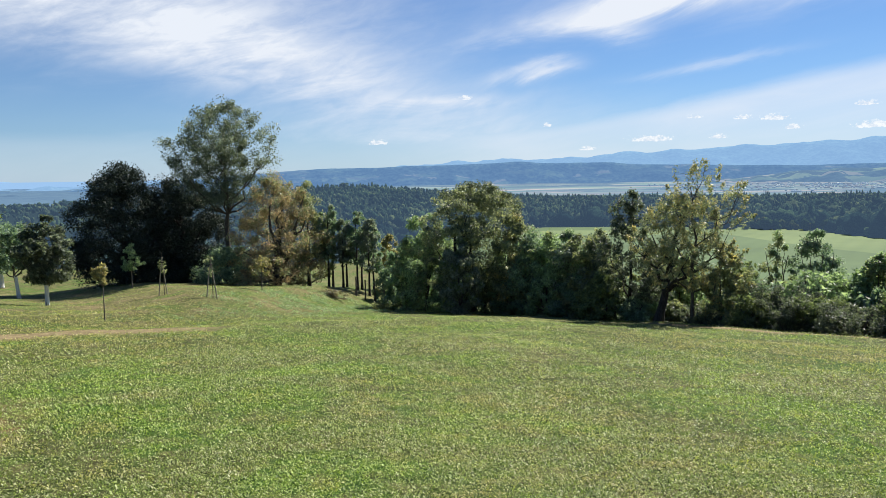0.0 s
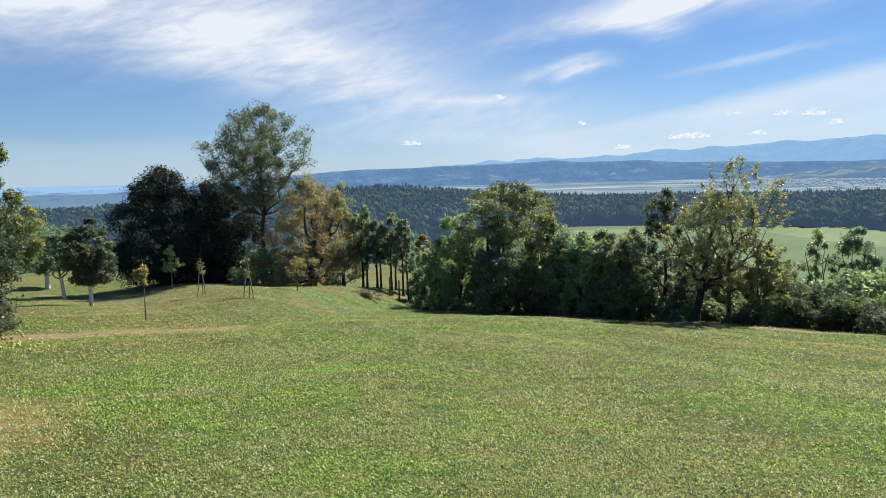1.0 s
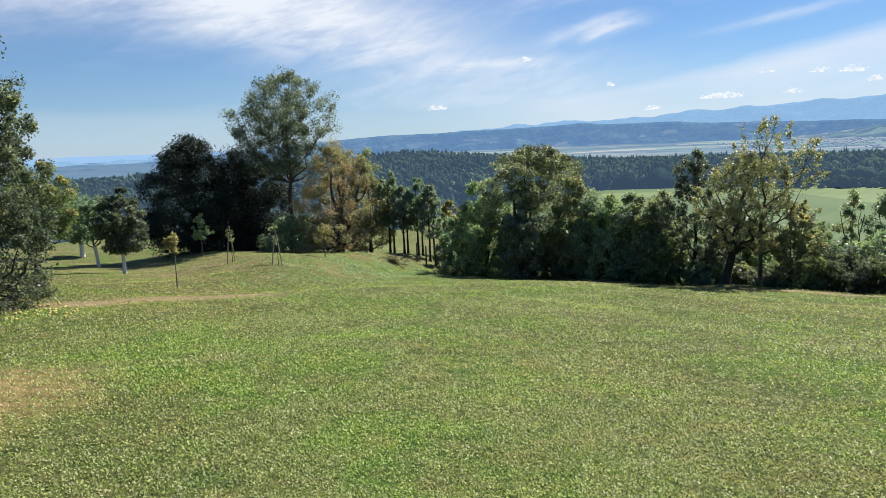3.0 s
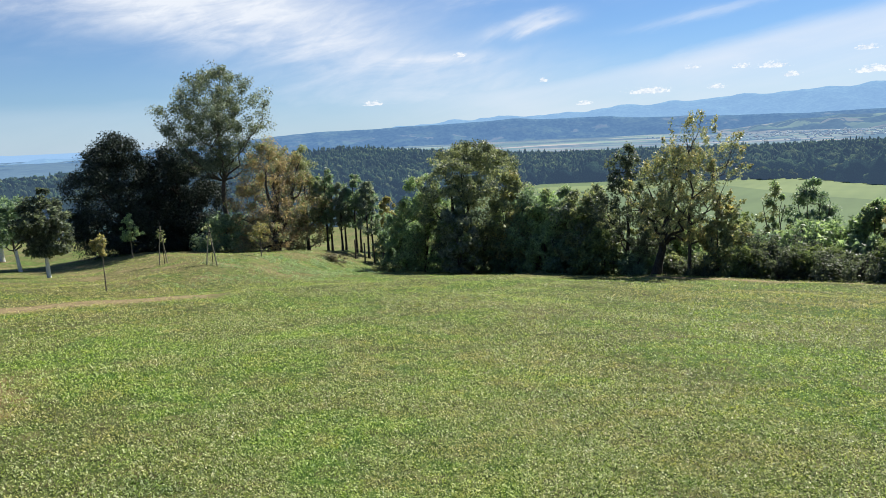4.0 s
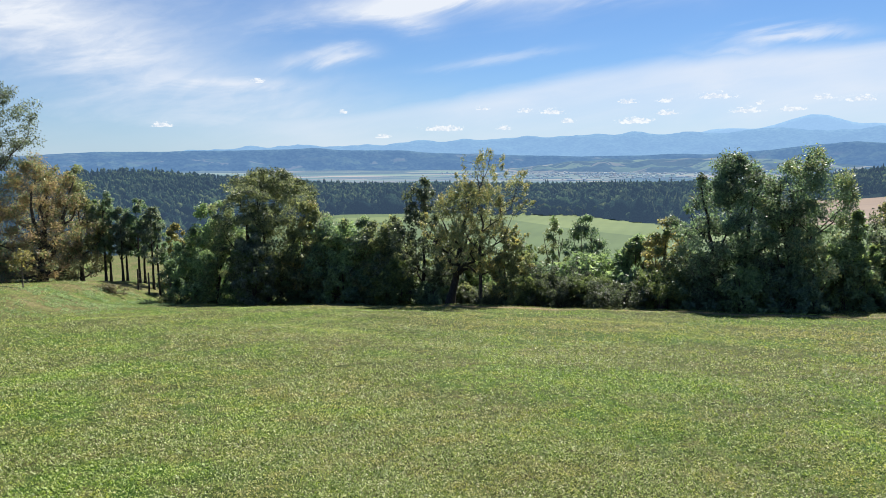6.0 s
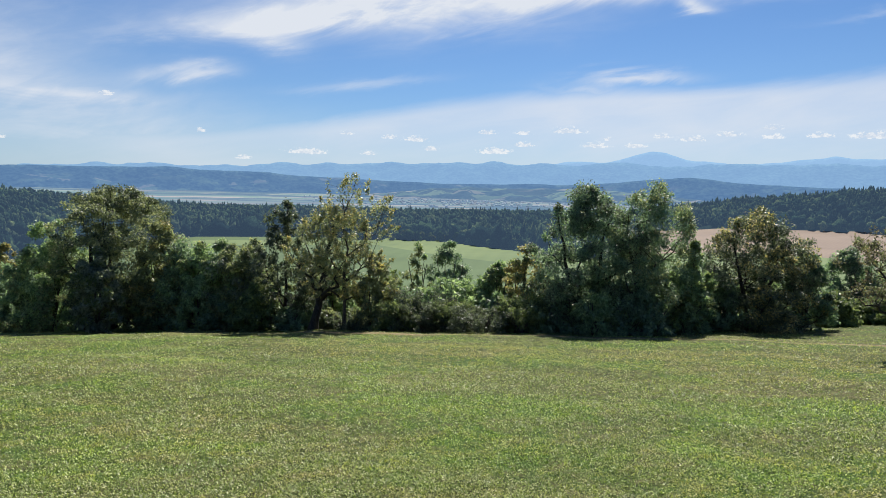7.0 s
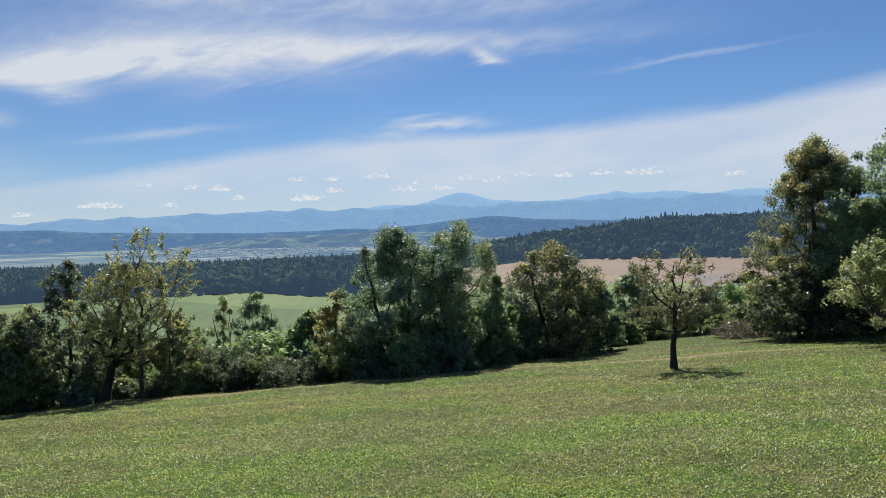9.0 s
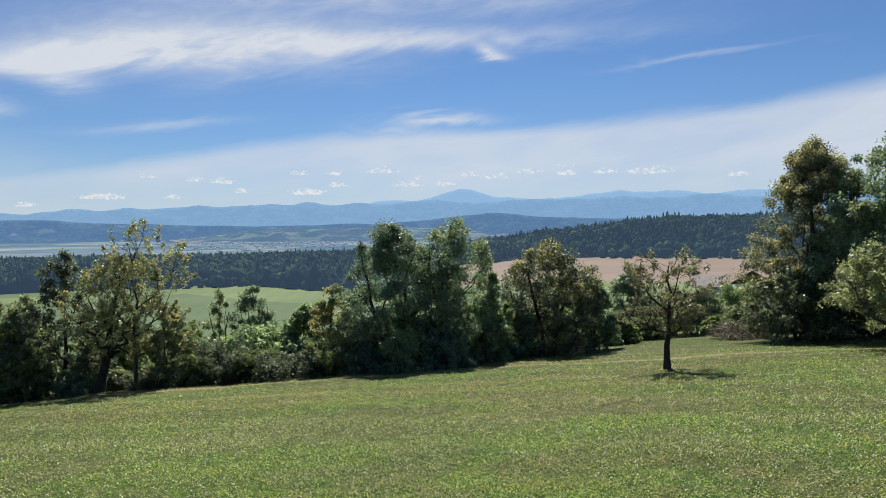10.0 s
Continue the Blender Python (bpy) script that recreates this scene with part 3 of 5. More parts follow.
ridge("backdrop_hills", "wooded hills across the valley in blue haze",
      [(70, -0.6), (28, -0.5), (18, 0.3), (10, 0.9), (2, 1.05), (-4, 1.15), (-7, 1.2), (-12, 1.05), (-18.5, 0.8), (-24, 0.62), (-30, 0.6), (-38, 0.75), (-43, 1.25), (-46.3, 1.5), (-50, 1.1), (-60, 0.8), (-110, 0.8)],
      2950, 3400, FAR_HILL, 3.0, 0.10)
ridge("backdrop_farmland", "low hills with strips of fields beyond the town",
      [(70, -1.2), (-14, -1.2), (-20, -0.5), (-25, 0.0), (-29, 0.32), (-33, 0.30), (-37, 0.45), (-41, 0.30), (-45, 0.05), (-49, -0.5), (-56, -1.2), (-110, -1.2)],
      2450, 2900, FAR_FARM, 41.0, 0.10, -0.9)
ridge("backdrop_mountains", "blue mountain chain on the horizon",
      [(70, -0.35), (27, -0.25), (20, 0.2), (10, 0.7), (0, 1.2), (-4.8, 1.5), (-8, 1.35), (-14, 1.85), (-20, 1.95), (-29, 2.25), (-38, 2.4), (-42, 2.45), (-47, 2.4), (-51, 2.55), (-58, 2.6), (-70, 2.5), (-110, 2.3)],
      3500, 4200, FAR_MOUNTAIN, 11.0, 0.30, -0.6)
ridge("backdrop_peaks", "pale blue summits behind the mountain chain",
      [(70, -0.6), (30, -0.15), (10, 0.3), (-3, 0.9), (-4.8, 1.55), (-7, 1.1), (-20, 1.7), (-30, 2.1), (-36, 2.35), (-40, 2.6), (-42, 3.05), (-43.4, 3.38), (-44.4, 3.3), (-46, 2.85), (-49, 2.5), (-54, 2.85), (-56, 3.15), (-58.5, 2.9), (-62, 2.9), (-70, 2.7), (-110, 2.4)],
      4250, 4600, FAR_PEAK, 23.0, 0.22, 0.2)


# ---------------- woods between the fields and the valley ----------------
def unit_round(rng, fine=2):
    """A lumpy broadleaf crown one metre tall."""
    bm = bmesh.new()
    bmesh.ops.create_icosphere(bm, subdivisions=fine, radius=1.0)
    s = Vector(rng.random(3) * 50)
    for v in bm.verts:
        n = v.co.normalized()
        v.co = n * (0.85 + 0.5 * noise.noise(n * 2.3 + s) + 0.35 * noise.noise(n * 6 + s))
        v.co.x *= 0.40
        v.co.y *= 0.40
        v.co.z = v.co.z * 0.5 + 0.5
    v = np.array([tuple(x.co) for x in bm.verts])
    f = np.array([[x.index for x in fc.verts] for fc in bm.faces])
    bm.free()
    return v, f


def unit_spruce(rng):
    verts, tris = [], []
    sides, tiers = 6, 5
    for t in range(tiers):
        z0, z1 = 0.08 + 0.92 * t / tiers * 0.95, 0.08 + 0.92 * min(1.0, (t + 1.7) / tiers)
        rad = 0.21 * (1 - t / tiers) + 0.02
        b = len(verts)
        for s in range(sides):
            a = math.tau * (s + 0.5 * (t % 2)) / sides
            w = rad * (0.6 + 0.8 * rng.random())
            verts.append((math.cos(a) * w, math.sin(a) * w, z0 - 0.04 * rng.random()))
        verts.append((0, 0, z1))
        for s in range(sides):
            tris.append((b + s, b + (s + 1) % sides, b + sides))
    return np.array(verts), np.array(tris)


def wood(name, label, az, d, tall, share_spruce, mat, seed):
    """Many trees as one stuff object, in stands of spruce and of broadleaves; az and d are arrays of their places."""
    rng = np.random.default_rng(seed)
    near = [unit_round(rng) for _ in range(5)]
    far = [unit_round(rng, 1) for _ in range(6)]
    spruces = [unit_spruce(rng) for _ in range(4)]
    vs, ts, n = [], [], 0
    a = np.radians(az)
    x, y = -np.sin(a) * d, np.cos(a) * d
    z = height(x, y)
    for i in range(len(az)):
        stand = 0.5 + 0.9 * noise.noise(Vector((x[i] * 0.011, y[i] * 0.011, seed)))
        spruce = rng.random() < share_spruce * 2.2 * max(0.0, stand)
        kinds = spruces if spruce else near if d[i] < 640 else far
        v, t = kinds[rng.integers(len(kinds))]
        h = tall * (0.5 + 0.6 * rng.random() + 0.5 * rng.random() ** 4) * (1.25 if spruce else 1.0)
        w = h * (0.8 + 0.6 * rng.random())
        turn = rng.random() * math.tau
        c, s = math.cos(turn), math.sin(turn)
        p = np.stack([(v[:, 0] * c - v[:, 1] * s) * w + x[i], (v[:, 0] * s + v[:, 1] * c) * w + y[i], v[:, 2] * h + z[i] - 0.5], 1)
        vs.append(p)
        ts.append(t + n)
        n += len(v)
    ob = new(name, mesh_of(name, np.concatenate(vs), tris=np.concatenate(ts), mats=(mat,), smooth=True))
    return tagged(ob, label, "woods", kind="stuff")


def scatter(rng, n, az0, az1, d0, d1):
    az = rng.uniform(az0, az1, n)
    d = np.sqrt(rng.uniform(d0 ** 2, d1 ** 2, n))
    return az, d


def woods():
    rng = np.random.default_rng(5)
    az, d = scatter(rng, 8600, -41, 12, 320, 1230)
    edge = 306 - 4.0 * np.abs(az + 24) ** 1.2 * (az < -24)
    keep = d > np.maximum(edge, 190)
    front_az = rng.uniform(-41, 6, 800)
    front_d = np.maximum(308 - 4.0 * np.abs(front_az + 24) ** 1.2 * (front_az < -24), 190) + rng.uniform(0, 40, 800)
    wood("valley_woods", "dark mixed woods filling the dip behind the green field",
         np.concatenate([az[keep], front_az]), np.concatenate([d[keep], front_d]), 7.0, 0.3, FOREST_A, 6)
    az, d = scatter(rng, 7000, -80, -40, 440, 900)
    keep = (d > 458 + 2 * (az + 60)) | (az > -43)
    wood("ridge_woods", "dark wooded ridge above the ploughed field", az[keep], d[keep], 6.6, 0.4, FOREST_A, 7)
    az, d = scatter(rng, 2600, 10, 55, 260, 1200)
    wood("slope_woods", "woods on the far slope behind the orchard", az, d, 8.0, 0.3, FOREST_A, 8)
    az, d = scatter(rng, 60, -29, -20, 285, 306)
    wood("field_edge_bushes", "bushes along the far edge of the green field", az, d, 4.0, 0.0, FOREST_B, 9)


woods()


# ---------------- trees and shrubs ----------------
def radius_at(shape, u):
    if shape == "round":
        return math.sqrt(max(0.0, 1 - (2 * u - 1) ** 2)) ** 0.8
    if shape == "dome":
        return (1 - u ** 2.2) ** 0.6 * (0.78 + 0.22 * min(1, u * 5))
    if shape == "crown":
        return min(1.0, 0.55 + 1.1 * u) * (1 - max(0.0, (u - 0.45) / 0.55) ** 2.6) ** 0.55
    if shape == "egg":
        return (1 - u ** 2.2) ** 0.65 * (0.7 + 0.3 * min(1, u * 2.2))
    if shape == "cone":
        return (1 - u) ** 0.75 * (0.35 + 0.65 * min(1, u * 4)) + 0.05
    return 1.0


def tree(name, label, az, d, tall, wide, leaf, crown_from=0.25, shape="round", clumps=90, per=90, size=0.16, clump=0.16,
         trunk=0.16, bark=None, seed=1, lean=(0.0, 0.0), stems=1, category="tree", group="", limbs=0.5, wash=0.0, hollow=0.5, uneven=0.42, extra=None, flat=0.75, shoots=0.4):
    """A tree or shrub: tapered trunk(s) with limbs to the clumps of its crown, and a crown of single leaves."""
    small = d > 21
    per, size = (int(per * 1.3), size * 0.84) if small else (int(per * 0.76), size * 1.02)

    def crown_mesh(label, verts, faces, mat):
        return mesh_of(label, verts, tris=faces, mats=(mat,)) if small else mesh_of(label, verts, quads=faces, mats=(mat,))

    rng = np.random.default_rng(seed)
    root = new(name)
    base = spot(az, d, -0.08)
    root.location = base
    bark = bark or BARK
    z0, z1 = tall * crown_from, tall
    cents, rads = [], []
    s = Vector(rng.random(3) * 40)
    lobes = []
    while len(cents) < clumps:
        lobed = len(lobes) >= 9 and rng.random() < 0.35
        if lobed:
            c = lobes[rng.integers(len(lobes))] + rng.normal(size=3) * wide * np.array([0.15, 0.15, 0.14])
            z = float(np.clip(c[2], z0, z1))
            c[2] = z
            reach = radius_at(shape, min(max((z - z0) / (z1 - z0), 0.02), 0.98)) * wide / 2
            if math.hypot(c[0] - lean[0] * z / tall, c[1] - lean[1] * z / tall) > reach * 1.05:
                continue
        else:
            u = rng.random()
            a = rng.random() * math.tau
            rr = radius_at(shape, u) * wide / 2
            if rng.random() > (rr / (wide / 2)) + 0.15:
                continue
            bump = 1.0 + uneven * noise.noise(Vector((math.cos(a) * 1.6, math.sin(a) * 1.6, u * 2.2)) + s) + 0.25 * uneven * noise.noise(Vector((math.cos(a) * 4, math.sin(a) * 4, u * 9)) + s)
            q = rr * bump * (hollow + (1 - hollow) * rng.random() ** 0.6) * (0.92 if rng.random() < 0.7 else rng.random())
            z = z0 + (z1 - z0) * u
            c = np.array([q * math.cos(a) + lean[0] * z / tall, q * math.sin(a) + lean[1] * z / tall, z])
            if len(lobes) < 9:
                lobes.append(c * np.array([0.9, 0.9, 1.0]))
        cents.append(tuple(c))
        rads.append(wide * clump * (0.45 + 0.75 * rng.random()))
    cents, rads = np.array(cents), np.array(rads)
    cents[:, 2] = z0 + (cents[:, 2] - z0) * (tall - z0) / (np.max(cents[:, 2] + (0.5 + 0.5 * shoots) * rads) - z0)
    axis = cents[:, 2:3] / tall * np.array([[lean[0], lean[1]]])
    out = np.hypot(cents[:, 0] - axis[:, 0], cents[:, 1] - axis[:, 1]) + 0.6 * rads
    cents[:, :2] = axis + (cents[:, :2] - axis) * (wide / 2) / np.percentile(out, 96)
    hub = np.stack([axis[:, 0], axis[:, 1], z0 + 0.4 * (cents[:, 2] - z0)], 1)
    sprays = cents - hub + rng.normal(size=cents.shape) * 0.12 * wide
    sprays /= np.linalg.norm(sprays, axis=1)[:, None] + 1e-6
    sprays += np.array([0, 0, 0.12]) + rng.normal(size=cents.shape) * 0.25
    sprays /= np.linalg.norm(sprays, axis=1)[:, None] + 1e-6
    v, q = leaves(rng, cents, rads, per, size, flat=flat, small=small, axes=sprays, stretch=shoots)
    v[:, 2] = np.maximum(v[:, 2], 0.06)
    tb = Tubes()
    wood_top = tall * (0.85 if stems == 1 else 0.78)
    paths = []
    for st in range(stems):
        sway = rng.normal(size=(9, 2)) * wide * 0.02
        spread = np.zeros(2) if stems == 1 else rng.normal(size=2) * wide * 0.16
        pts, rr = [], []
        for i in range(9):
            u = i / 8
            pts.append(Vector((lean[0] * u + sway[i, 0] * u + spread[0] * u, lean[1] * u + sway[i, 1] * u + spread[1] * u, wood_top * u)))
            rr.append(trunk * (1.3 if i == 0 else 1.0) * (1 - 0.9 * u) + 0.006)
        tb.add(pts, rr, 8)
        paths.append(pts)
    # boughs bend out of the stems towards the clumps that lie farthest apart
    far = np.full(len(cents), 1e9)
    pick, heads = int(np.argmax(cents[:, 2])), []
    for i in range(min(14, max(4, len(cents) // 18))):
        heads.append(pick)
        far = np.minimum(far, np.linalg.norm(cents - cents[pick], axis=1))
        pick = int(np.argmax(far))
    knots, girth = [], []
    for hd in heads:
        end = Vector(cents[hd])
        path = min(paths, key=lambda p: (p[6] - end).length)
        reach = math.hypot(end.x - path[4].x, end.y - path[4].y)
        h = min(max(tall * crown_from * 0.85, end.z - (0.7 + 0.5 * rng.random()) * reach - 0.06 * tall), 0.9 * min(end.z, wood_top))
        u = max(0.0, h / wood_top * 8)
        i0 = min(7, int(u))
        start = path[i0].lerp(path[i0 + 1], u - i0)
        bend = start + Vector(((end.x - start.x) * 0.62, (end.y - start.y) * 0.62, (end.z - start.z) * 0.34))
        span = (end - start).length
        r0 = max(0.014, trunk * 0.5 * (1 - 0.8 * u / 8))
        pts, rr = [], []
        for i in range(7):
            f = i / 6
            p = start * (1 - f) ** 2 + bend * 2 * f * (1 - f) + end * f * f + Vector(rng.normal(size=3)) * 0.035 * span * math.sin(f * math.pi)
            pts.append(p)
            rr.append(r0 * (1 - f) + 0.008)
        tb.add(pts, rr, 6)
        knots += pts[1:]
        girth += rr[1:]
    spots, girth = np.array([tuple(p) for p in knots]), np.array(girth)
    for c in cents[: int(len(cents) * min(1.0, limbs * 1.5))]:
        gap = np.linalg.norm(spots - c, axis=1) + 1.2 * np.maximum(0, spots[:, 2] - c[2])
        near = int(np.argmin(gap))
        start, end = knots[near], Vector(c)
        mid = start.lerp(end, 0.5) + Vector(rng.normal(size=3)) * 0.1 * (end - start).length
        tb.add([start, mid, end], [girth[near] * 0.6, girth[near] * 0.38 + 0.002, 0.004], 4)
    part("trunk", tb.mesh("trunk", bark), root)
    part("crown", crown_mesh("crown", v, q, leaf), root)
    if extra is not None:
        share, mat2 = extra
        pick = rng.permutation(len(cents))[: int(len(cents) * share)]
        v2, q2 = leaves(rng, cents[pick] * np.array([1.03, 1.03, 1.02]), rads[pick] * 0.9, per, size, flat=flat, small=small, axes=sprays[pick], stretch=shoots)
        v2[:, 2] = np.maximum(v2[:, 2], 0.06)
        part("turning_leaves", crown_mesh("turning_leaves", v2, q2, mat2), root, "paler leaves among the rest")
    if wash:
        w = Tubes()
        w.add([(0, 0, 0.03), (lean[0] * wash / tall * 0.5, lean[1] * wash / tall * 0.5, wash * 0.5), (lean[0] * wash / tall, lean[1] * wash / tall, wash)],
              [trunk * 1.32, trunk * 1.12, trunk * 1.06], 10)
        part("lime_wash", w.mesh("lime_wash", LIME_WASH), root, "white lime wash on the lower trunk")
    return tagged(root, label, category, group)


def top(az, d, el):
    """The height of a thing at that place whose top stands el degrees over the eye's level."""
    return 2.0 + d * math.tan(radians(el)) - float(spot(az, d)[2])


def shrub(name, label, az, d, el, wide, leaf, **kw):
    kw = dict(dict(crown_from=0.02, shape="dome", clumps=95, per=95, size=0.15, clump=0.13, trunk=0.05, stems=4, category="shrub", limbs=0.35, group="hedge shrubs", shoots=0.5), **kw)
    return tree(name, label, az, d, top(az, d, el), wide, leaf, **kw)


# the group of big trees on the terrace
tree("dark_tree", "broad round tree with dense blackish-green leaves", 24.4, 50, top(24.4, 50, 1.7), 7.0, LEAF_DARK, 0.03, "egg", 300, 190, 0.14, 0.12, 0.3, BARK_DARK, 11, shoots=0.2, group="dark trees", uneven=0.12)
tree("dark_tree", "broad dark tree merging with its neighbour", 20.3, 51, top(20.3, 51, 0.7), 6.6, LEAF_DARK, 0.02, "egg", 280, 190, 0.14, 0.11, 0.3, BARK_DARK, 12, shoots=0.2, group="dark trees", uneven=0.2)
tree("tall_tree", "tall airy ash with grey-green leaves and visible limbs", 17.0, 48, top(17.0, 48, 6.5), 7.0, LEAF_DUSK, 0.45, "crown", 300, 85, 0.12, 0.10, 0.2, BARK, 13, limbs=0.3, uneven=0.22, hollow=0.2, extra=(0.45, LEAF_SILVER), shoots=0.45)
tree("brown_tree", "spreading tree turning rusty brown and olive", 13.4, 46, top(13.6, 46, 0.9), 6.8, LEAF_RUST, 0.05, "dome", 260, 80, 0.12, 0.095, 0.2, BARK, 14, stems=4, limbs=0.9, extra=(0.5, LEAF_OLIVE), hollow=0.3, shoots=0.4)
tree("olive_tree", "slim olive-green tree beside the brown one", 10.9, 47, top(10.9, 47, 0.1), 3.4, LEAF_OLIVE, 0.05, "dome", 120, 90, 0.14, 0.12, 0.12, BARK, 15)
shrub("shrub", "dark undergrowth below the tall trees", 17.2, 47, -4.6, 5.0, LEAF_DEEP, seed=16, group="")

# orchard on the left
tree("orchard_tree", "large fruit tree with drooping olive-green branches and white trunk foot", 38.6, 19, top(38.6, 19, 10.5), 3.3, LEAF_DUSK, 0.03, "egg", 400, 150, 0.07, 0.105, 0.12, BARK, 21, extra=(0.15, LEAF_OLIVE), group="orchard trees", uneven=0.35, lean=(0.25, 0.0), wash=0.5, limbs=0.25, shoots=0.6)
tree("orchard_tree", "fruit tree with yellowing green leaves", 35.2, 36, top(35.2, 36, 0.1), 3.6, LEAF_BRIGHT, 0.25, "round", 110, 95, 0.13, 0.12, 0.14, BARK, 22, extra=(0.3, LEAF_GOLD), group="orchard trees")
tree("orchard_tree", "dark spreading fruit tree with a lime-washed trunk", 32.3, 58, top(32.3, 58, -2.2), 5.0, LEAF_DEEP, 0.3, "round", 150, 100, 0.16, 0.12, 0.15, BARK_DARK, 23, wash=1.1, group="orchard trees")
tree("orchard_tree", "fruit tree on a slanting white-painted trunk", 31.3, 46.5, top(31.3, 46.5, -2.7), 3.4, LEAF_DEEP, 0.36, "round", 100, 95, 0.14, 0.12, 0.085, BARK, 24, wash=1.4, lean=(-0.4, 0.0), group="orchard trees")
tree("orchard_tree", "round cherry tree with a white-painted trunk", 29.6, 36.8, top(29.6, 36.8, -2.0), 2.5, LEAF_DUSK, 0.30, "egg", 130, 95, 0.14, 0.12, 0.08, BARK, 25, wash=1.1, group="orchard trees", extra=(0.3, LEAF_SILVER), uneven=0.6)
tree("orchard_tree", "olive-green fruit tree standing on the terrace grass", 44.5, 36, 6.0, 5.5, LEAF_OLIVE, 0.15, "round", 120, 90, 0.15, 0.12, 0.16, BARK, 26, group="orchard trees")
tree("young_tree", "thin young tree with a tuft of yellow leaves", 26.0, 24.2, 1.85, 0.55, LEAF_GOLD, 0.66, "round", 22, 60, 0.075, 0.18, 0.018, BARK_PALE, 31, group="young trees")
tree("young_tree", "young green tree on a thin bare stem", 24.0, 42.9, 2.6, 1.4, LEAF_MID, 0.45, "cone", 26, 45, 0.12, 0.14, 0.035, BARK_PALE, 32, group="young trees")
tree("young_tree", "young pale-leaved tree on a thin stem", 14.6, 34, 1.75, 0.95, LEAF_GOLD, 0.45, "round", 22, 40, 0.09, 0.18, 0.026, BARK_PALE, 33, group="young trees")

HEDGE_AZ = [-60, -57, -51, -46, -42.6, -37, -32.4, -22, -14, -5.2, 2.2, 6]
HEDGE_D = [43, 41, 31.5, 27, 25.6, 26, 26.5, 29.5, 31, 34.5, 40, 43]


def hedge_d(az):
    return float(np.interp(az, HEDGE_AZ, HEDGE_D))


# hedge: the taller trees and shrubs in it
tree("hedge_tree", "broad domed tree in the hedge with olive-green leaves", -2.4, 38.5, top(-2.4, 38.5, -0.1), 6.2, LEAF_OLIVE, 0.08, "round", 330, 95, 0.11, 0.09, 0.2, BARK_DARK, 41, stems=3, group="hedge trees", extra=(0.5, LEAF_DUSK), flat=0.55, uneven=0.22)
shrub("shrub", "tall green shrub leaning on the domed tree", 1.6, 40, -2.7, 4.2, LEAF_MID, seed=42, clumps=140, extra=(0.3, LEAF_OLIVE))
shrub("shrub", "dark shrub at the end of the hedge", 3.2, 41, -5.0, 3.0, LEAF_DEEP, seed=43)
shrub("shrub", "olive shrub with yellowing leaves", -5.6, 37, -2.6, 3.6, LEAF_OLIVE, seed=44, clumps=130, extra=(0.25, LEAF_GOLD))
shrub("shrub", "pale silvery-leaved shrub in the hedge", -1.3, 35.4, -4.7, 2.4, LEAF_SILVER, seed=45, shape="egg", extra=(0.4, LEAF_BRIGHT))
shrub("shrub", "green shrub with dull leaves", -8.6, 36, -4.2, 4.0, LEAF_MID, seed=46, clumps=130, extra=(0.3, LEAF_OLIVE))
shrub("shrub", "mixed shrub with pale shoots", -11.8, 34.5, -4.0, 3.6, LEAF_OLIVE, seed=47, clumps=120, extra=(0.3, LEAF_SILVER))
shrub("shrub", "tall dull green shrub in the hedge", -7.2, 36.5, -3.9, 3.6, LEAF_DEEP, seed=146, shape="egg", clumps=110)
shrub("shrub", "tall green shrub with pale tips", -10.2, 35.5, -4.0, 3.6, LEAF_MID, seed=147, shape="egg", clumps=110, extra=(0.3, LEAF_SILVER))
shrub("shrub", "bright green shrub at the meadow's edge", -12.6, 32.6, -7.5, 2.4, LEAF_BRIGHT, seed=48)
tree("hedge_tree", "slender dark green tree in the hedge", -14.9, 33, top(-14.9, 33, -0.8), 3.6, LEAF_DUSK, 0.12, "egg", 150, 75, 0.12, 0.10, 0.10, BARK_DARK, 49, group="hedge trees", limbs=0.7, shoots=0.6)
tree("hedge_tree", "tree with a thick dark leaning trunk and thin gold-green crown", -17.0, 31, top(-17.0, 31, -1.2), 4.2, LEAF_OLIVE, 0.28, "round", 190, 40, 0.095, 0.075, 0.2, BARK_DARK, 50, lean=(0.9, 0.0), group="hedge trees", limbs=0.5, extra=(0.4, LEAF_GOLD), hollow=0.3, shoots=0.9)
tree("hedge_tree", "tall slim tree with sparse yellow-green leaves", -19.5, 31, top(-19.5, 31, 1.2), 4.3, LEAF_OLIVE, 0.24, "round", 220, 30, 0.09, 0.06, 0.085, BARK, 51, group="hedge trees", limbs=0.5, extra=(0.6, LEAF_GOLD), uneven=0.4, hollow=0.3, shoots=0.9)
shrub("shrub", "olive shrub behind the leaning trunk", -16.6, 35.5, -5.6, 3.0, LEAF_OLIVE, seed=151, shape="egg")
shrub("shrub", "light green shrub behind the slim tree", -19.0, 35, -6.0, 3.0, LEAF_MID, seed=152, shape="egg", extra=(0.4, LEAF_BRIGHT))
shrub("shrub", "light green shrub beside the hedge's gap", -23.4, 33.5, -6.4, 2.6, LEAF_BRIGHT, seed=153, shape="egg")
shrub("shrub", "pale yellow-green bush beside the slim tree", -21.8, 31, -5.2, 2.4, LEAF_OLIVE, seed=52, extra=(0.4, LEAF_GOLD), per=55)
shrub("shrub", "narrow upright shrub above the hedge", -25.4, 34.5, -4.1, 2.3, LEAF_OLIVE, seed=53, shape="cone", clumps=70, per=80, size=0.10, extra=(0.3, LEAF_MID))
shrub("shrub", "rounded dark shrub above the hedge", -27.9, 33.5, -3.9, 2.6, LEAF_DEEP, seed=54, shape="egg", clumps=90, size=0.11, extra=(0.25, LEAF_SILVER))
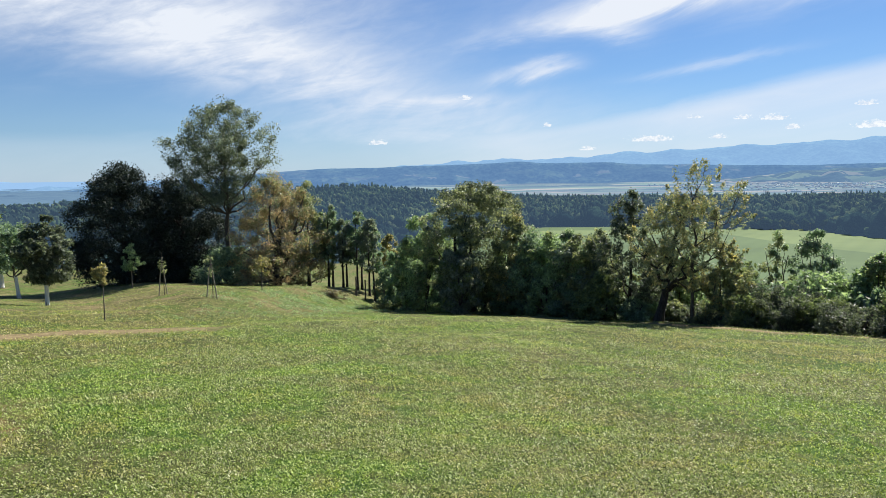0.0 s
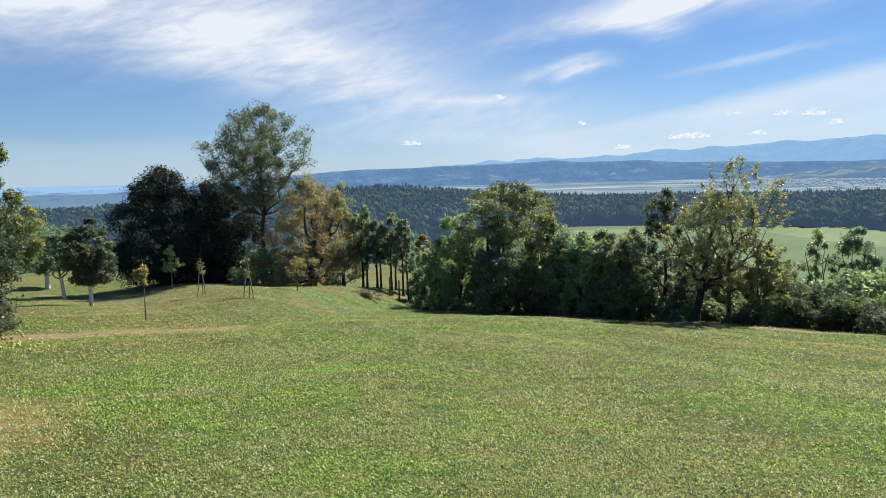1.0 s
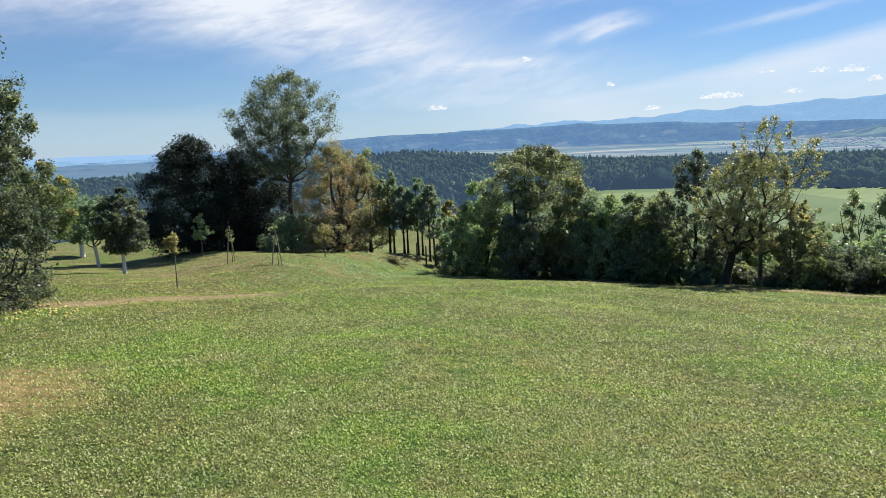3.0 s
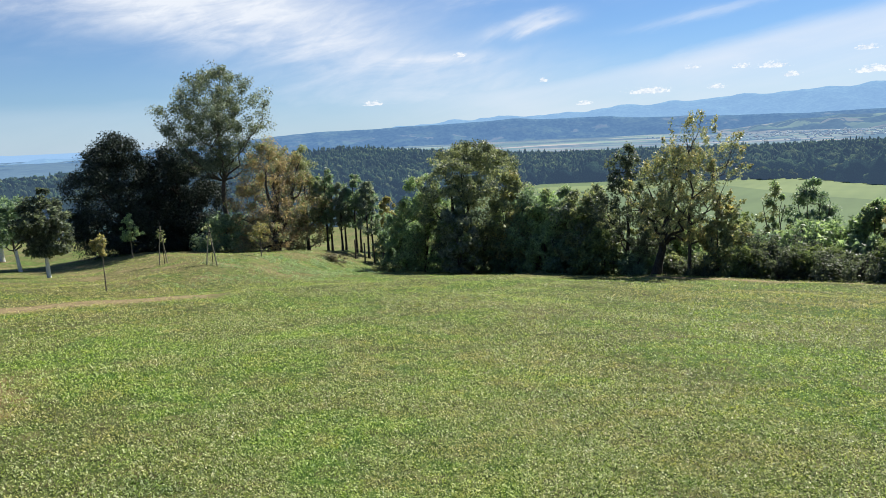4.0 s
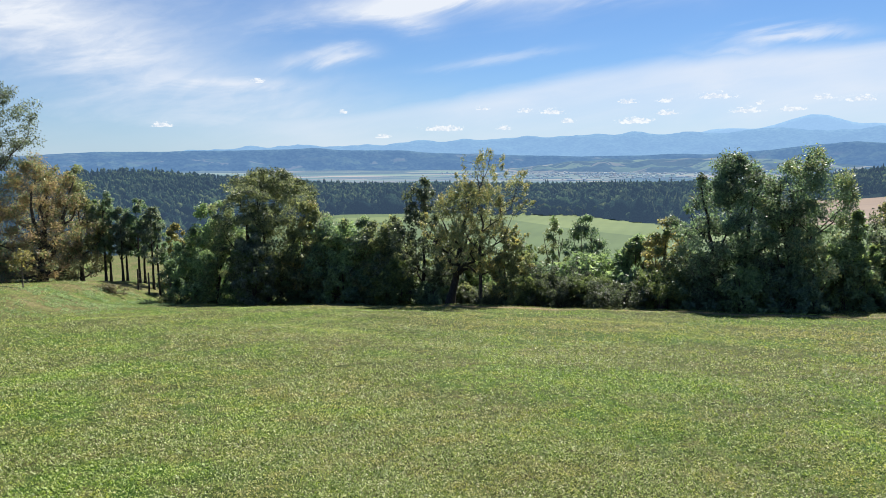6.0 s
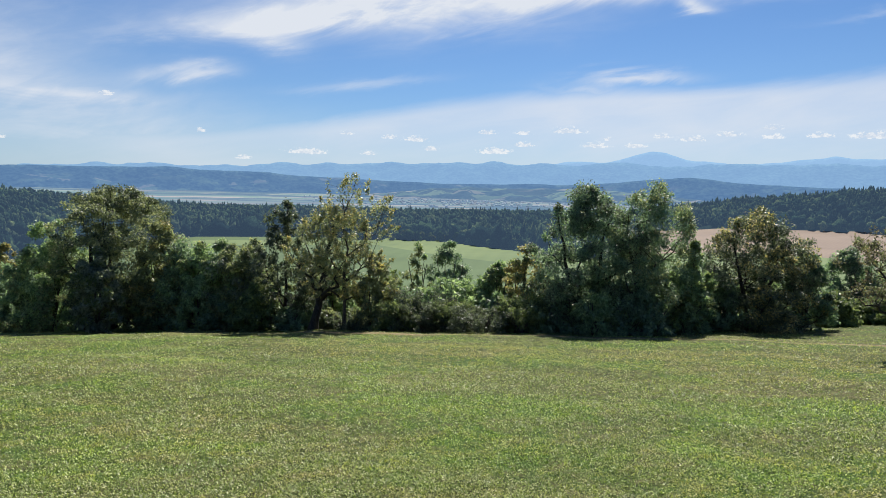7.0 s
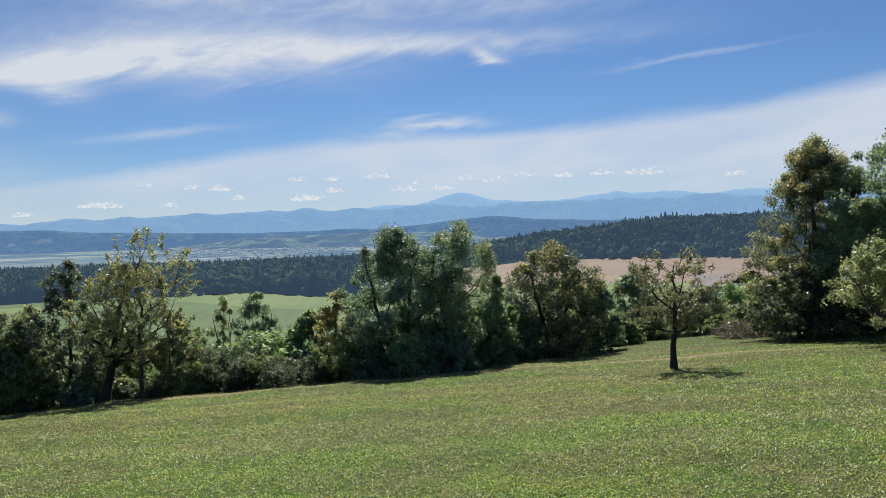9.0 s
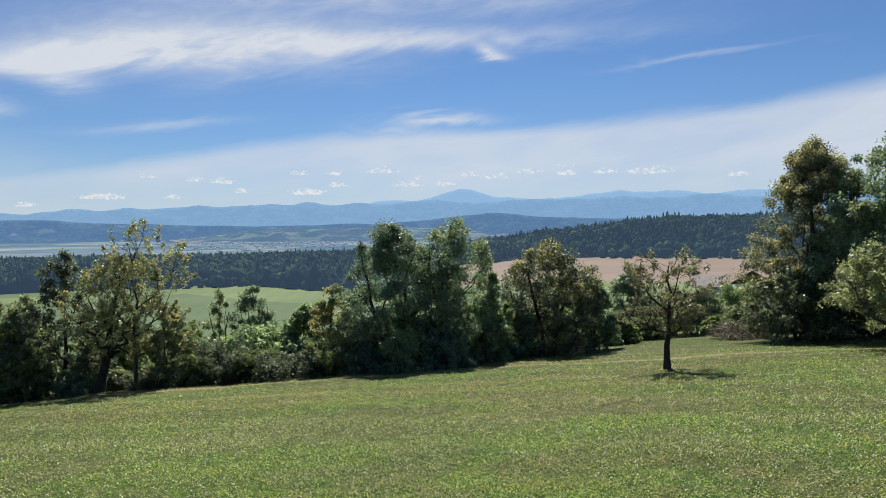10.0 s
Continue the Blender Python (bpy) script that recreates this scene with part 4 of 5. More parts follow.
shrub("shrub", "green shrub with long shoots", -30.3, 31.5, -6.6, 2.2, LEAF_MID, seed=55)
shrub("shrub", "leafy green shrub in the hedge", -31.8, 31.5, -5.4, 2.1, LEAF_MID, seed=56, shape="egg", extra=(0.4, LEAF_OLIVE))
shrub("shrub", "shrub with golden yellow leaves", -33.9, 30, -4.0, 2.2, LEAF_GOLD, seed=57, shape="egg", clumps=110, size=0.11, extra=(0.4, LEAF_BRIGHT))
tree("hedge_tree", "dense dark green tree growing from the hedge", -38.9, 29, top(-38.9, 29, 1.1), 5.2, LEAF_DEEP, 0.03, "egg", 290, 120, 0.105, 0.105, 0.12, BARK_DARK, 58, stems=2, group="hedge trees", extra=(0.45, LEAF_DUSK), uneven=0.25)
tree("hedge_tree", "feathery green tree with light upper twigs", -43.6, 29.5, top(-43.6, 29.5, 1.4), 5.0, LEAF_DEEP, 0.03, "egg", 280, 105, 0.095, 0.10, 0.11, BARK, 59, stems=2, group="hedge trees", extra=(0.4, LEAF_OLIVE), uneven=0.3, shoots=0.5)
shrub("shrub", "green shrub between the dense trees", -46.6, 29.5, -3.2, 2.2, LEAF_MID, seed=60, extra=(0.4, LEAF_BRIGHT))
tree("hedge_tree", "broad bushy tree with some yellowing leaves", -51.2, 32.5, top(-51.2, 32.5, -0.3), 6.0, LEAF_DUSK, 0.02, "dome", 260, 105, 0.11, 0.095, 0.12, BARK_DARK, 61, stems=3, group="hedge trees", extra=(0.3, LEAF_GOLD))
shrub("shrub", "dark green shrub at the hedge's end", -54.6, 34, -3.6, 2.4, LEAF_DEEP, seed=62, clumps=110)
shrub("shrub", "round grey-green shrub behind the hedge", -57.3, 44, -3.1, 3.4, LEAF_DEEP, seed=63, clumps=110, extra=(0.3, LEAF_SILVER))
for i, (a, d, e, w, lf) in enumerate([(-56.4, 37.5, -6.2, 2.2, LEAF_BRIGHT), (-58.6, 41, -6.4, 2.8, LEAF_BRIGHT), (-60.3, 44, -4.2, 3.2, LEAF_OLIVE), (-62.4, 45, -4.2, 3.4, LEAF_OLIVE),
                                     (-64.6, 47, -3.9, 3.4, LEAF_MID), (-67, 48, -4.0, 4.0, LEAF_MID), (-63.6, 42.5, -6.3, 2.2, LEAF_BRIGHT)]):
    shrub("shrub", "low leafy shrub by the meadow's corner", a, d, e, w, lf, seed=70 + i)

# low front of the hedge
front = [(4.6, -6.2), (1, -7.0), (-8, -7.2), (-12, -7.0), (-14.5, -7.6), (-16, -9.7), (-20, -9.6), (-22.5, -8.2), (-30, -8.3), (-36, -7.6), (-44, -6.5), (-52, -5.5), (-56, -6.0)]
fa = 4.2
fi = 0
front_leaf = [LEAF_DEEP, LEAF_MID, LEAF_DEEP, LEAF_OLIVE, LEAF_DEEP, LEAF_MID]
while fa > -55.5:
    fd = hedge_d(fa) + 2.0 + 0.5 * math.sin(fi * 2.1)
    fe = float(np.interp(-fa, [-p[0] for p in front], [p[1] for p in front])) + 0.5 * math.sin(fi * 1.7)
    lf = (LEAF_BRIGHT if fi % 2 else LEAF_DUSK) if -37 < fa < -19.5 else front_leaf[fi % 6]
    clipped = -37 < fa < -19.5
    shrub("shrub", "yellowish green clipped hedge shrub" if lf is LEAF_BRIGHT else "low dense shrub at the foot of the hedge", fa, fd - (0.5 if clipped else 0.0), fe - (0.3 if clipped else 0.0),
          (1.7 if -19.5 < fa < -15.5 else 2.5) + 0.5 * math.sin(fi * 3.3), lf, seed=100 + fi, clumps=90, per=85, size=0.10 if clipped else 0.13,
          shape="box" if clipped else "dome", uneven=0.2 if clipped else 0.42)
    fa -= 3.1 if fd < 29 else 2.5
    fi += 1
# second line that closes the hedge
fa = 3.0
while fa > -56:
    fd = hedge_d(fa) + 3.6
    fe = float(np.interp(-fa, [-p[0] for p in front], [p[1] for p in front])) + 0.9 + 0.7 * math.sin(fi * 2.3)
    shrub("shrub", "dense green shrub inside the hedge", fa, fd, fe, 3.2, front_leaf[fi % 6], seed=160 + fi, clumps=60, per=42, size=0.18)
    fa -= 3.9
    fi += 1

# right side
tree("fruit_tree", "small gnarled fruit tree with thin brownish foliage", -60.4, 21.9, top(-60.4, 21.9, -1.1), 2.9, LEAF_FADED, 0.36, "round", 130, 40, 0.075, 0.085, 0.10, BARK_DARK, 81, limbs=0.4, extra=(0.4, LEAF_OLIVE), uneven=0.5, hollow=0.35, shoots=0.9)
tree("big_tree", "tall dense tree with yellow-olive leaves", -70.0, 35, top(-70.0, 35, 6.4), 5.8, LEAF_DUSK, 0.02, "dome", 460, 120, 0.10, 0.09, 0.22, BARK, 82, limbs=0.12, hollow=0.2, uneven=0.18, group="tall trees behind the brush pile", extra=(0.45, LEAF_GOLD), shoots=0.4)
tree("big_tree", "tall dark tree beside the olive one", -74.2, 33.5, top(-74.2, 33.5, 6.8), 5.4, LEAF_DEEP, 0.02, "egg", 260, 115, 0.13, 0.10, 0.22, BARK_DARK, 83, limbs=0.2, group="tall trees behind the brush pile", extra=(0.3, LEAF_OLIVE))
tree("big_tree", "leafy tree with drooping light green boughs", -75.2, 28, top(-75.2, 28, -0.6), 4.4, LEAF_OLIVE, 0.22, "round", 120, 95, 0.12, 0.12, 0.14, BARK, 84, group="tall trees behind the brush pile", shoots=0.8)
tree("big_tree", "tall dark tree at the end of the tree line", -81, 33, 10.5, 6.0, LEAF_DEEP, 0.02, "dome", 160, 55, 0.20, 0.11, 0.22, BARK_DARK, 85, group="tall trees behind the brush pile")
shrub("shrub", "dark undergrowth below the tall trees", -68.9, 33.0, -2.2, 4.6, LEAF_DUSK, seed=86, group="", extra=(0.3, LEAF_OLIVE))

# row of thin young trees beyond the terrace
for i, (a, d, e) in enumerate([(9.35, 46, -1.9), (9.0, 47, -2.3), (8.2, 46, -3.0), (7.9, 47, -3.0), (7.05, 46, -2.4), (6.7, 47, -2.5), (6.1, 45, -3.0), (5.75, 46, -3.3)]):
    tree("row_tree", "slim straight tree in a planted row", a, d, top(a, d, e), 1.5, LEAF_SILVER if i in (2, 6) else LEAF_DEEP, 0.36, "egg", 48, 70, 0.13, 0.17, 0.075, BARK_DARK, 90 + i, group="planted row", extra=(0.3, LEAF_SILVER))
shrub("shrub", "bush with bright yellow leaves", 4.4, 49, -4.3, 2.2, LEAF_GOLD, seed=98, group="")


def staked_sapling(label, az, d, tall, spread, green, seed):
    """Slanting stakes tied together over a thin sapling."""
    rng = np.random.default_rng(seed)
    root = new("tree_stakes")
    root.location = spot(az, d, -0.05)
    for s in (-1, 1):
        tb = Tubes()
        tb.add([(s * spread, 0.1 * s, 0), (s * spread * 0.45, 0.05 * s, tall * 0.55), (-s * 0.02 + 0.02, 0, tall)], [0.024, 0.022, 0.02], 7)
        part("stake", tb.mesh("stake", STAKE), root)
    tie = Tubes()
    tie.add([(-0.09, 0, tall * 0.86), (0.0, -0.05, tall * 0.87), (0.09, 0, tall * 0.86)], [0.02, 0.02, 0.02], 6)
    part("tie", tie.mesh("tie", BARK_DARK), root, "dark tie band")
    stem = Tubes()
    stem.add([(0.03, 0.05, 0), (0.05, 0.04, tall * 0.6), (0.0, 0.03, tall * 1.12)], [0.018, 0.014, 0.006], 6)
    part("stem", stem.mesh("stem", BARK), root)
    cents = np.array([(rng.normal() * 0.1, rng.normal() * 0.1, tall * (0.55 + 0.6 * rng.random())) for _ in range(green)])
    v, q = leaves(rng, cents, 0.11, 24, 0.075)
    part("foliage", mesh_of("foliage", v, quads=q, mats=(LEAF_OLIVE,)), root)
    return tagged(root, label, "tree stakes", "staked saplings")


staked_sapling("two pale wooden stakes holding a leafy sapling", 21.9, 33.5, 1.75, 0.15, 6, 1)
staked_sapling("two pale crossed stakes round a thin sapling", 18.4, 29.4, 1.6, 0.18, 4, 2)


tree("dry_weeds", "clump of brown dry weeds on the bank's crest", 9.0, 39.5, 0.55, 1.8, LEAF_FADED, 0.02, "dome", 26, 60, 0.09, 0.14, 0.01, BARK_PALE, 99, category="weeds", stems=5)
tree("weed_clump", "green weeds round the fence's foot", 5.0, 41, 0.7, 2.2, LEAF_OLIVE, 0.02, "dome", 30, 60, 0.10, 0.14, 0.01, BARK_PALE, 199, category="weeds", stems=5)


def wire_fence():
    root = new("wire_fence")
    ends = [spot(7.2, 43), spot(3.4, 41.5)]
    root.location = ends[0]
    n = 6
    pts = []
    for i in range(n):
        x, y, _ = ends[0].lerp(ends[1], i / (n - 1))
        p = Vector((x, y, float(height(x, y)))) - ends[0]
        pts.append(p)
        tb = Tubes()
        tb.add([p + Vector((0, 0, -0.1)), p + Vector((0.02, 0, 0.6)), p + Vector((0.01, 0.01, 1.2))], [0.05, 0.048, 0.045], 8)
        part("post", tb.mesh("post", BARK), root)
    for h in (0.35, 0.7, 1.05):
        tb = Tubes()
        tb.add([p + Vector((0, -0.05, h + 0.02 * math.sin(i * 2))) for i, p in enumerate(pts)], [0.008] * n, 5)
        part("wire", tb.mesh("wire", BARK_PALE), root)
    tb = Tubes()
    tb.add([pts[-2] + Vector((0.0, -0.06, 0.05)), pts[-1] + Vector((0, -0.06, 1.0))], [0.03, 0.03], 6)
    part("brace", tb.mesh("brace", BARK), root)
    tagged(root, "wooden post and wire fence beside the hedge", "fence")


wire_fence()


def brush_pile():
    rng = np.random.default_rng(3)
    root = new("brush_pile")
    root.location = spot(-66.2, 38.5)
    tb = Tubes()
    for i in range(640):
        a = rng.random() * math.tau
        r = 2.3 * math.sqrt(rng.random())
        h = 0.95 * (1 - (r / 2.4) ** 2) * rng.random() + 0.04
        c = Vector((r * math.cos(a) * 1.1, r * math.sin(a) * 0.8, h))
        d = Vector((rng.normal(), rng.normal(), rng.normal() * 0.18)).normalized() * (0.3 + 0.5 * rng.random())
        tb.add([c - d, c + Vector(rng.normal(size=3)) * 0.05, c + d], [0.018, 0.014, 0.005], 4)
    part("brushwood", tb.mesh("brushwood", DEADWOOD), root)
    cents = np.array([((rng.random() - 0.5) * 3.4, (rng.random() - 0.5) * 2.2, 0.1 + 0.45 * rng.random()) for _ in range(70)])
    v, q = leaves(rng, cents, 0.35, 40, 0.10)
    part("litter", mesh_of("litter", v, quads=q, mats=(LEAF_FADED,)), root)
    tagged(root, "heap of dry cut branches and grass at the meadow's edge", "brush pile")


brush_pile()


# ---------------- farmhouse beyond the corner ----------------
ROOF = plain("roof_tiles", (0.30, 0.25, 0.22), (0.46, 0.40, 0.36), 0.8, 0.85)
ROOF_DARK = plain("dark_roof", (0.10, 0.065, 0.05), (0.17, 0.115, 0.09), 0.8, 0.85)
WALL_PLASTER = plain("wall_plaster", (0.42, 0.40, 0.36), (0.56, 0.53, 0.48), 0.6, 0.9)
TIMBER = plain("timber", (0.05, 0.035, 0.025), (0.11, 0.08, 0.055), 3.0, 0.85)
GLASS_DARK = plain("window_glass", (0.02, 0.025, 0.03), (0.04, 0.045, 0.05), 1.0, 0.15)


def block(name, size, at, mat, parent, bevel=0.02):
    bm = bmesh.new()
    bmesh.ops.create_cube(bm, size=1.0)
    bmesh.ops.scale(bm, vec=size, verts=bm.verts)
    bmesh.ops.bevel(bm, geom=bm.edges[:], offset=bevel, segments=1, affect="EDGES")
    bmesh.ops.translate(bm, vec=at, verts=bm.verts)
    me = bpy.data.meshes.new(name)
    bm.to_mesh(me)
    bm.free()
    me.materials.append(mat)
    return part(name, me, parent)


def gabled_house(label, az, d, crest, turn, L, W, roof, gable):
    """A house with a saddle roof along its local x axis; crest: degrees of its ridge over the eye."""
    root = new("farmhouse")
    root.matrix_world = Matrix.Translation(spot(az, d)) @ pose(0, 0, 0, 0, 0, turn)
    full = top(az, d, crest)
    rise = W * 0.30
    H = full - rise
    block("wall", (L, W, H), (0, 0, H / 2), WALL_PLASTER, root)
    for s in (-1, 1):
        bm = bmesh.new()
        o, t = 0.6, 0.18
        pts = [(-L / 2 - o, s * (W / 2 + o), H - 0.3), (L / 2 + o, s * (W / 2 + o), H - 0.3), (L / 2 + o, 0, H + rise), (-L / 2 - o, 0, H + rise)]
        vs = [bm.verts.new(p) for p in pts] + [bm.verts.new((p[0], p[1], p[2] + t)) for p in pts]
        for f in ((0, 1, 2, 3), (7, 6, 5, 4), (0, 4, 5, 1), (1, 5, 6, 2), (2, 6, 7, 3), (3, 7, 4, 0)):
            bm.faces.new([vs[i] for i in f])
        bmesh.ops.recalc_face_normals(bm, faces=bm.faces[:])
        me = bpy.data.meshes.new("roof")
        bm.to_mesh(me)
        bm.free()
        me.materials.append(roof)
        part("roof", me, root)
        bm = bmesh.new()
        vs = [bm.verts.new(p) for p in ((s * (L / 2 + 0.02), -W / 2, H - 0.05), (s * (L / 2 + 0.02), W / 2, H - 0.05), (s * (L / 2 + 0.02), 0, H + rise - 0.1))]
        ws = [bm.verts.new((v.co.x - s * 0.2, v.co.y, v.co.z)) for v in vs]
        bm.faces.new(vs), bm.faces.new(ws[::-1])
        for i in range(3):
            j = (i + 1) % 3
            bm.faces.new((vs[i], ws[i], ws[j], vs[j]))
        bmesh.ops.recalc_face_normals(bm, faces=bm.faces[:])
        me = bpy.data.meshes.new("gable")
        bm.to_mesh(me)
        bm.free()
        me.materials.append(gable)
        part("gable", me, root, "dark timber gable")
    for x in (-L * 0.28, L * 0.28):
        win = block("window", (0.9, 0.12, 1.1), (x, -W / 2 - 0.04, H * 0.55), TIMBER, root, 0.015)
        block("pane", (0.7, 0.04, 0.9), (x, -W / 2 - 0.11, H * 0.55), GLASS_DARK, win, 0.005)
    return tagged(root, label, "house", "farm buildings")


gabled_house("low farm building with a pale grey-brown tiled roof", -63.1, 150, -3.46, -63, 7.0, 6.4, ROOF, WALL_PLASTER)
gabled_house("farmhouse with a dark brown timber gable among shrubs", -65.2, 148, -3.06, 40, 9.0, 7.6, ROOF_DARK, TIMBER)


def hunting_stand():
    root = new("hunting_stand")
    root.matrix_world = Matrix.Translation(spot(-32.2, 262)) @ pose(0, 0, 0, 0, 0, 20)
    for sx in (-1, 1):
        for sy in (-1, 1):
            tb = Tubes()
            tb.add([(sx * 0.9, sy * 0.9, -0.1), (sx * 0.75, sy * 0.75, 1.0), (sx * 0.65, sy * 0.65, 1.9)], [0.09, 0.085, 0.08], 6)
            part("leg", tb.mesh("leg", BARK_DARK), root)
    block("cabin", (1.7, 1.7, 1.3), (0, 0, 2.45), TIMBER, root, 0.03)
    block("roof", (2.1, 2.1, 0.14), (0, 0, 3.2), BARK_DARK, root, 0.03)
    tagged(root, "dark wooden hunting stand on legs in the green field", "hunting stand")


hunting_stand()


# ---------------- town in the valley ----------------
def town():
    rng = np.random.default_rng(12)
    vs, qs, n = [], [], 0
    for i in range(420):
        az = rng.normal(-29.5, 4.0) if i < 240 else rng.uniform(-42, -16)
        d = rng.normal(2150, 190) if i < 240 else rng.uniform(1750, 2450)
        c = spot(az, d)
        l, w, h = (rng.uniform(3, 7) if i % 7 else rng.uniform(9, 20)), rng.uniform(3, 7), rng.uniform(1.2, 2.6)
        t = rng.random() * 0.6 + radians(az)
        cs, sn = math.cos(t), math.sin(t)
        for z in (0, h):
            for x, y in ((-l, -w), (l, -w), (l, w), (-l, w)):
                vs.append((c.x + (x * cs - y * sn) / 2, c.y + (x * sn + y * cs) / 2, c.z + z - 0.3))
        for x in (-l, l):
            vs.append((c.x + x * cs / 2, c.y + x * sn / 2, c.z + h + 1.2))
        qs += [(n + 0, n + 1, n + 5, n + 4), (n + 1, n + 2, n + 6, n + 5), (n + 2, n + 3, n + 7, n + 6), (n + 3, n + 0, n + 4, n + 7),
               (n + 4, n + 5, n + 9, n + 8), (n + 6, n + 7, n + 8, n + 9)]
        n += 10
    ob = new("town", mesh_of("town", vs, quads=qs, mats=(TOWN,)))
    tagged(ob, "scattered pale houses and halls of a town in the valley", "town", kind="stuff")


# haze over the houses added as a pale blue emission
TOWN = forest_material("town_walls", (0.40, 0.41, 0.43), (0.26, 0.27, 0.29), (0.20, 0.15, 0.13), (0.50, 0.51, 0.53), haze_light=(0.07, 0.11, 0.17))
town()


# ---------------- grass ----------------
def grass_material(name, *colours, gloss=0.7):
    mat, k, out = material(name)
    rnd = k.add("ShaderNodeNewGeometry").outputs["Random Per Island"]
    n = len(colours)
    col = ramp(k, rnd, *[((i + 0.5) / n, c) for i, c in enumerate(colours)])
    flat = k.add("ShaderNodeMapping", Vector=where(k))
    flat.inputs["Scale"].default_value = (1, 1, 0)
    q = flat.outputs[0]
    sep = k.add("ShaderNodeSeparateXYZ", Vector=q).outputs
    big = k.noise(q, 0.33, 4.0, 0.6, 0.5)
    # lush and dark patches a few metres wide
    col = k.mix(k.m("MULTIPLY", k.step(big, 0.46, 0.62), 0.9), col, k.mix(1.0, col, (0.98, 1.12, 0.70), "MULTIPLY"))
    deep = k.noise(q, 0.75, 3.0, 0.6, 0.4)
    col = k.mix(k.step(deep, 0.54, 0.68, 0.0, 0.75), col, k.mix(1.0, col, (0.60, 0.74, 0.66), "MULTIPLY"))
    # dry spots, more of them on the terrace and along the middle of the slope
    dry, wide = k.noise(q, 1.4, 4.0, 0.62), k.noise(q, 0.16, 3.0)
    terrace = k.m("MULTIPLY", k.step(sep[0], -9.5, -4.0, 1.0, 0.0), k.step(sep[1], 12.0, 17.0))
    middle = k.m("ABSOLUTE", k.m("ADD", k.m("ADD", sep[1], k.m("MULTIPLY", sep[0], 0.75)), -24.0))
    middle = k.m("MULTIPLY", k.step(middle, 1.0, 5.0, 1.0, 0.0), k.step(sep[0], 2.0, 7.0))
    arid = k.m("ADD", k.m("ADD", k.m("MULTIPLY", dry, 0.6), k.m("MULTIPLY", wide, 0.4)), k.m("ADD", k.m("MULTIPLY", terrace, 0.08), k.m("MULTIPLY", middle, 0.11)))
    straw = k.step(arid, 0.47, 0.64)
    col = k.mix(k.m("MULTIPLY", straw, 0.7), col, k.mix(0.4, k.mix(1.0, col, (1.3, 1.0, 0.85), "MULTIPLY"), (0.54, 0.44, 0.25)))
    bs = k.add("ShaderNodeBsdfPrincipled", Base_Color=col, Roughness=gloss)
    bs.inputs["Specular IOR Level"].default_value = 0.3
    tr = k.add("ShaderNodeBsdfTranslucent", Color=k.mix(1.0, col, (1.2, 1.3, 0.6), "MULTIPLY"))
    mx = k.add("ShaderNodeMixShader")
    k.put(mx.inputs[0], 0.42), k.put(mx.inputs[1], bs.outputs[0]), k.put(mx.inputs[2], tr.outputs[0])
    k.put(out.inputs[0], mx.outputs[0])
    return mat


BLADE = grass_material("blade", (0.130, 0.190, 0.042), (0.240, 0.315, 0.080), (0.350, 0.420, 0.135), (0.450, 0.500, 0.220), (0.560, 0.570, 0.360), gloss=0.45)
CLOVER = grass_material("clover", (0.105, 0.155, 0.038), (0.220, 0.285, 0.075), (0.325, 0.385, 0.130), (0.410, 0.445, 0.190), (0.510, 0.510, 0.310), gloss=0.48)


def sward_places(rng, n, d0, d1):
    """Places over the meadow, closer together near the mown middle, thinned on the path, on bare soil and under the hedge."""
    az = np.radians(rng.uniform(-79, 41, n))
    d = np.exp(rng.uniform(math.log(d0), math.log(d1), n))
    x, y = -np.sin(az) * d, np.cos(az) * d
    keep = (y > 1.0) & (d < np.interp(np.degrees(az), HEDGE_AZ, HEDGE_D) + 0.6)
    keep &= ~((np.abs(y + 1.07 * x - 37.0) < 0.5) & (x > 7) & (rng.random(n) < 0.85))
    keep &= ~((np.abs(y - 1.11 * x - 27.2) < 1.0) & (x < -6.3) & (rng.random(n) < 0.93))
    bare = np.array([noise.noise(Vector((px * 0.45, py * 0.45, 1.0))) + 0.7 * noise.noise(Vector((px * 1.5, py * 1.5, 5.0))) for px, py in zip(x, y)])
    keep &= (bare < 0.2) | (rng.random(n) < 0.6)
    keep &= (((x + 5.9) / 1.4) ** 2 + ((y - 6.4) / 2.5) ** 2 > 0.1 + 1.2 * rng.random(n)) | (rng.random(n) < 0.4)
    return x[keep], y[keep], d[keep]


